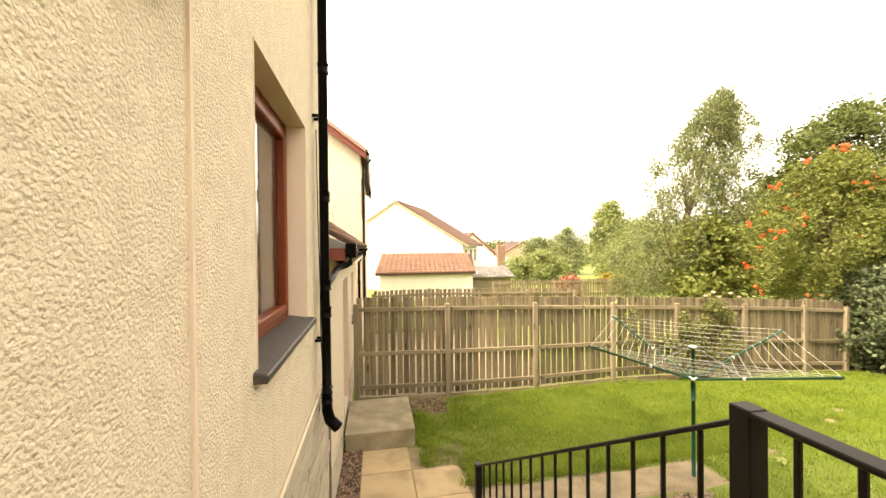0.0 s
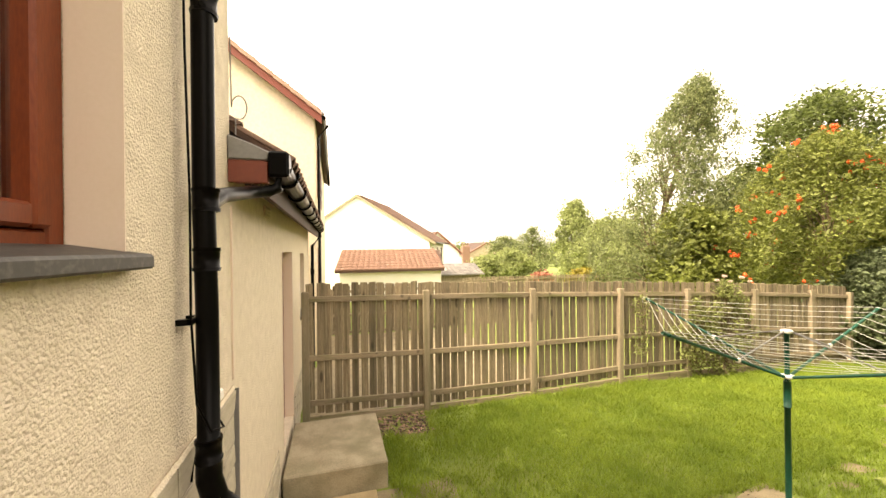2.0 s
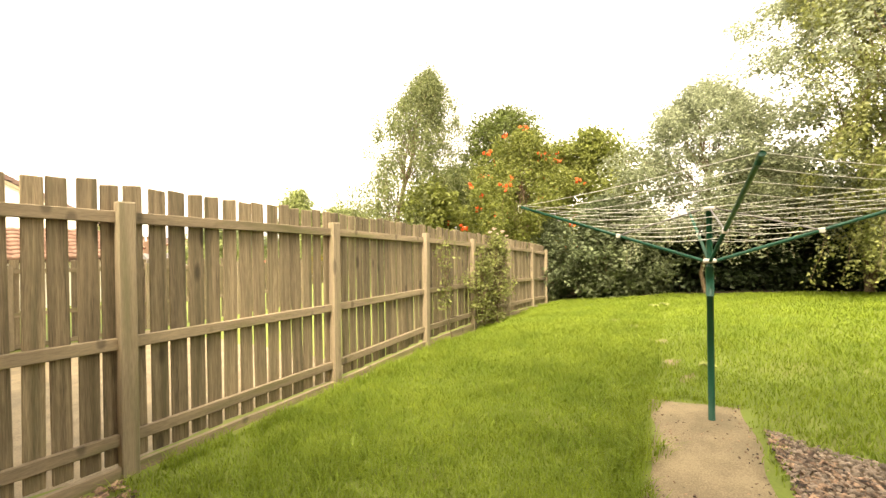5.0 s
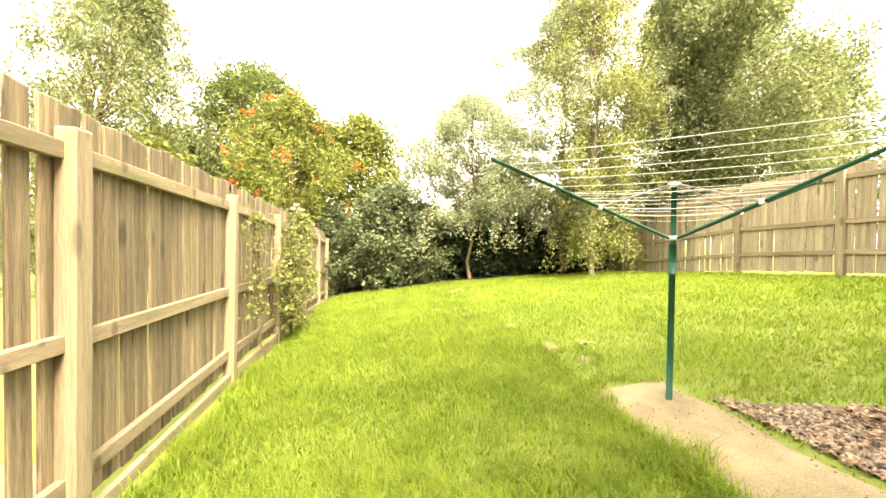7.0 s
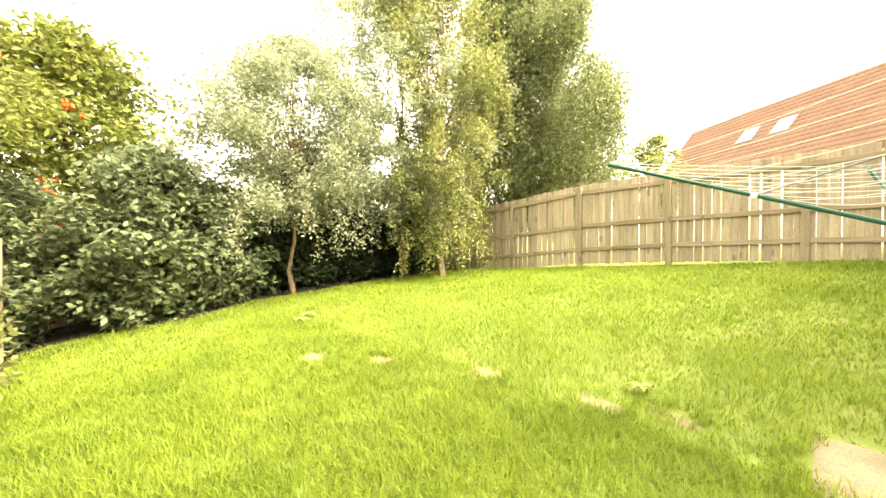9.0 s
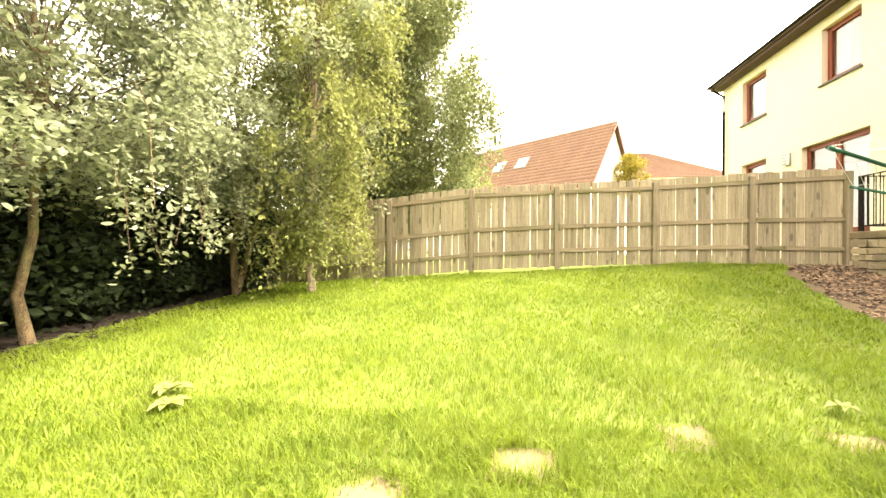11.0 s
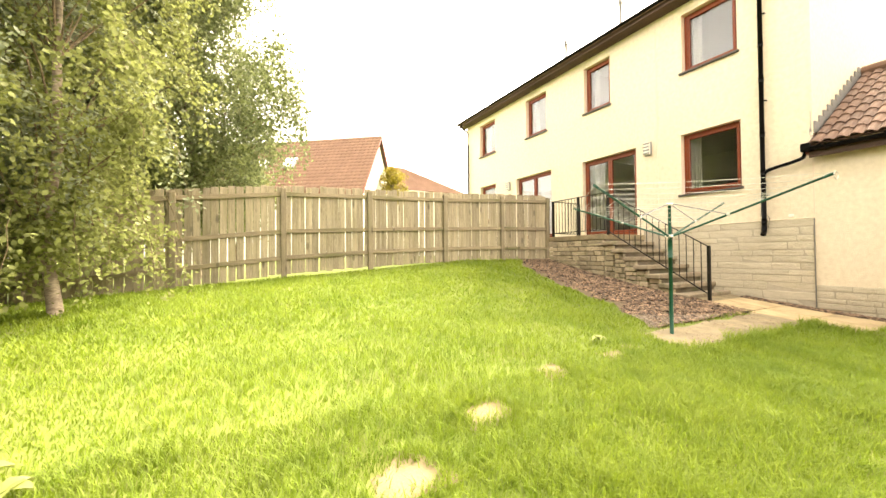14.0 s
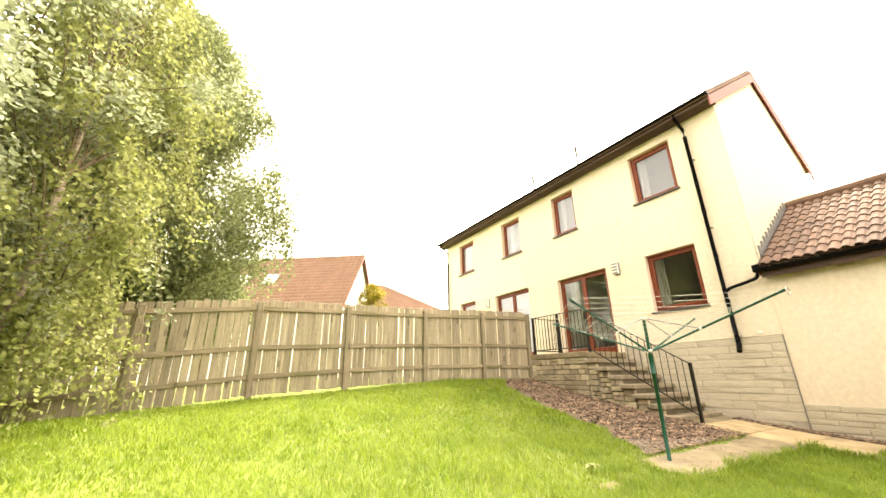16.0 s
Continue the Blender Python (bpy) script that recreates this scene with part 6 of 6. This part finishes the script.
chips("corner_debris", scatter(1100, 0.05, 1.75, 6.15, 6.78, lambda x, y: (x > 1.0) | (y > 6.3), 57, 0.01), 0.03, 0.25, M_BARK, "bark and dry leaves in the fence corner", 58)
chips("leaf_litter", scatter(5000, 10.6, 13.2, -1.0, 6.8, lambda x, y: x + 0 * y > 11.0, 59, 0.008), 0.035, 0.15, M_SHADED_LITTER, "fallen leaves under the trees, coloured nearly black for the shade", 60)
# soil sheet under the trees; its near-black colour stands in for their shade
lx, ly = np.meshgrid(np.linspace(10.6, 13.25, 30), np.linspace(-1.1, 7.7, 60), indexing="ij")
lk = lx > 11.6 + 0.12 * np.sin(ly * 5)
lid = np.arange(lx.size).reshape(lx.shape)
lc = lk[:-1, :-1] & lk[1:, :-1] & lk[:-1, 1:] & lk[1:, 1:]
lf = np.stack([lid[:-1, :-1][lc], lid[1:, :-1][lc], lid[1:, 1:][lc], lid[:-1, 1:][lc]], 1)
tagged(fast_mesh("shaded_soil", np.stack([lx, ly, ground_z(lx, ly) + 0.006], -1).reshape(-1, 3), lf, M_SHADED_LITTER, True), "bare soil under the trees, coloured nearly black for the shade", "soil", kind="structure")


def dock(x, y, size, seed):
    rng_ = np.random.default_rng(seed)
    z = gz(x, y)
    d = thing("broadleaf_weed", "broad pale green weed leaves lying in the lawn", "weed", (x, y, z), "lawn weeds")
    for k in range(6):
        a, l = k * 1.05 + rng_.uniform(-0.3, 0.3), size * rng_.uniform(0.6, 1.1)
        bm_ = bmesh.new()
        rows_ = []
        for t_ in (0.05, 0.25, 0.5, 0.75, 0.95):
            w_ = l * 0.34 * math.sin(math.pi * t_ ** 0.8) * (1 + 0.25 * rng_.uniform(-1, 1))
            zc = z + 0.035 + 0.03 * math.sin(math.pi * t_)
            c_ = Vector((x + l * t_ * math.cos(a), y + l * t_ * math.sin(a), zc))
            s_ = Vector((-math.sin(a), math.cos(a), 0)) * w_
            rows_.append([bm_.verts.new(c_ - s_ + Vector((0, 0, 0.015))), bm_.verts.new(c_), bm_.verts.new(c_ + s_ + Vector((0, 0, 0.015)))])
        for r0, r1 in zip(rows_, rows_[1:]):
            for i in (0, 1):
                bm_.faces.new((r0[i], r0[i + 1], r1[i + 1], r1[i]))
        part("leaf", bm_, L_WEED, d, "", smooth=True)
    settle(d)


dock(9.38, 3.88, 0.15, 61)
dock(9.2, 4.06, 0.12, 62)
dock(5.2, 3.5, 0.1, 63)


# ---- stonework, tiles: pieces last ----
def stone_meshes(material):
    out = []
    for k in range(6):
        bm_ = bmesh.new()
        vs = box(bm_, (0, 0, 0), (1, 1, 1))
        for v_ in vs:
            if v_.co.x > 0.5:
                v_.co += Vector((random.uniform(-0.25, 0.1), random.uniform(-0.02, 0.02), random.uniform(-0.05, 0.05)))
        me = bpy.data.meshes.new("stone")
        bmesh.ops.bevel(bm_, geom=list(bm_.edges), offset=0.05, segments=1, affect="EDGES")
        bm_.to_mesh(me)
        bm_.free()
        me.materials.append(material)
        out.append(me)
    return out


STONES = stone_meshes(M_STONE)
PLINTH_STONES = stone_meshes(M_PLINTH)


def stones(parent, face, u0, u1, z_low, z_high, axis_, depth, rnd, course=(0.07, 0.14), length=(0.13, 0.4), kinds=None):
    """Random courses of stone on a wall face. axis_ 'x': the face looks along +x and runs in y."""
    z = z_high
    while z > z_low + 0.03:
        h = rnd.uniform(*course)
        u = u0 + rnd.uniform(-0.2, 0)
        while u < u1:
            l = rnd.uniform(*length)
            a, b = max(u, u0), min(u + l, u1)
            if b - a > 0.04:
                split = rnd.random() < 0.12 and h > 0.13
                for zz, hh in (((z - h / 2, h / 2), (z - h, h / 2)) if split else ((z - h, h),)):
                    d = depth + rnd.uniform(-0.2, 0.2) * depth
                    s = Matrix.Diagonal((d, b - a - 0.018, hh - 0.016, 1))
                    m = Matrix.Translation((face, a + 0.006, zz + 0.005)) @ s if axis_ == "x" else Matrix.Translation((b - 0.006, face, zz + 0.005)) @ pose(0, 0, 0, 0, 0, 90) @ s
                    piece("stone", rnd.choice(kinds or STONES), m, parent)
            u += l
        z -= h


rnd = random.Random(5)
plat = thing("platform_facing", "coursed sandstone facing of the patio platform", "stone wall", (0, 0, 0), kind="structure")
CHUNKY = dict(course=(0.09, 0.17), length=(0.14, 0.42))
stones(plat, PX - 0.06, PY0, PY1, 0.35, PZ - 0.122, "x", 0.085, rnd, **CHUNKY)
for k in range(1, 7):
    stones(plat, PX - 0.06, PY1 + GOING * (k - 1), PY1 + GOING * k, 0.25, PZ - RISE * k - 0.09, "x", 0.07, rnd, (0.08, 0.13), (0.12, 0.3))
base_wall = thing("plinth", "coursed sandstone plinth of the house wall", "stone wall", (0, 0, 0), kind="structure")
stones(base_wall, -0.02, PY1 + 0.4, HOUSE_R - 0.006, 0.15, 1.82, "x", 0.036, rnd, (0.1, 0.15), (0.3, 0.9), PLINTH_STONES)
stones(base_wall, -0.02, HOUSE_R + 0.003, 5.1, 0.05, 0.71, "x", 0.04, rnd, (0.07, 0.12), (0.25, 0.75), PLINTH_STONES)
stones(base_wall, -0.02, DOOR[1] + 0.02, 9.5, 0.0, 0.71, "x", 0.04, rnd, (0.07, 0.12), (0.25, 0.75), PLINTH_STONES)
boxes("mortar", [((0.0, PY1, 0.1), (0.008, HOUSE_R, 1.815)), ((0.0, HOUSE_R + 0.004, 0.0), (0.008, 5.11, 0.7)), ((0.0, DOOR[1], 0.0), (0.008, 9.5, 0.7))], M_MORTAR, base_wall)


def pantile():
    n = 17
    vs, fs = [], []
    for row, (t_, lift) in enumerate(((0.0, 0.022), (1.0, 0.0))):
        for k in range(n):
            u = k / (n - 1)
            h = 0.02 * math.sin(4 * math.pi * u - 0.6) + 0.006 * math.sin(8 * math.pi * u)
            vs.append((u * 0.3, t_ * 0.36, h + lift))
    for k in range(n - 1):
        fs.append((k, k + 1, n + k + 1, n + k))
    off = len(vs)
    vs += [(x, y, z - 0.014) for x, y, z in vs]
    fs += [(off + n + k, off + n + k + 1, off + k + 1, off + k) for k in range(n - 1)]
    fs += [(k, off + k, off + k + 1, k + 1) for k in range(n - 1)]
    me = bpy.data.meshes.new("tile")
    me.from_pydata(vs, [], fs)
    me.materials.append(M_TILE)
    me.update()
    return me


TILE_ME = pantile()
tiles = thing("roof_tiles", "red-brown clay pantiles on the extension roof", "roof tiles", (0, 0, 0), kind="structure")
ex, ez = 0.29, 2.98 - 0.04 * EXT_SLOPE + 0.055
run = math.atan(EXT_SLOPE)
along = math.hypot(EXT_RIDGE[0] - 0.25, EXT_RIDGE[1] - 2.98)
for i in range(int(along / 0.32) + 1):
    for j in range(20):
        px_, pz_ = ex - math.cos(run) * 0.32 * i, ez + math.sin(run) * 0.32 * i
        m = Matrix.Translation((px_, HOUSE_R + 0.05 + 0.3 * j, pz_)) @ Matrix(((0, -math.cos(run), math.sin(run), 0), (1, 0, 0, 0), (0, math.sin(run), math.cos(run), 0), (0, 0, 0, 1))) @ pose(0, 0, 0, random.uniform(-0.5, 0.5), random.uniform(-0.7, 0.7), random.uniform(-0.4, 0.4))
        piece("tile", TILE_ME, m, tiles)
for j in range(14):
    bm = bmesh.new()
    tube(bm, [(EXT_RIDGE[0], HOUSE_R + 0.03 + 0.43 * j, EXT_RIDGE[1] + 0.06), (EXT_RIDGE[0], HOUSE_R + 0.03 + 0.43 * j + 0.45, EXT_RIDGE[1] + 0.06)], 0.11, 10)
    part("ridge_tile", bm, M_TILE, tiles)
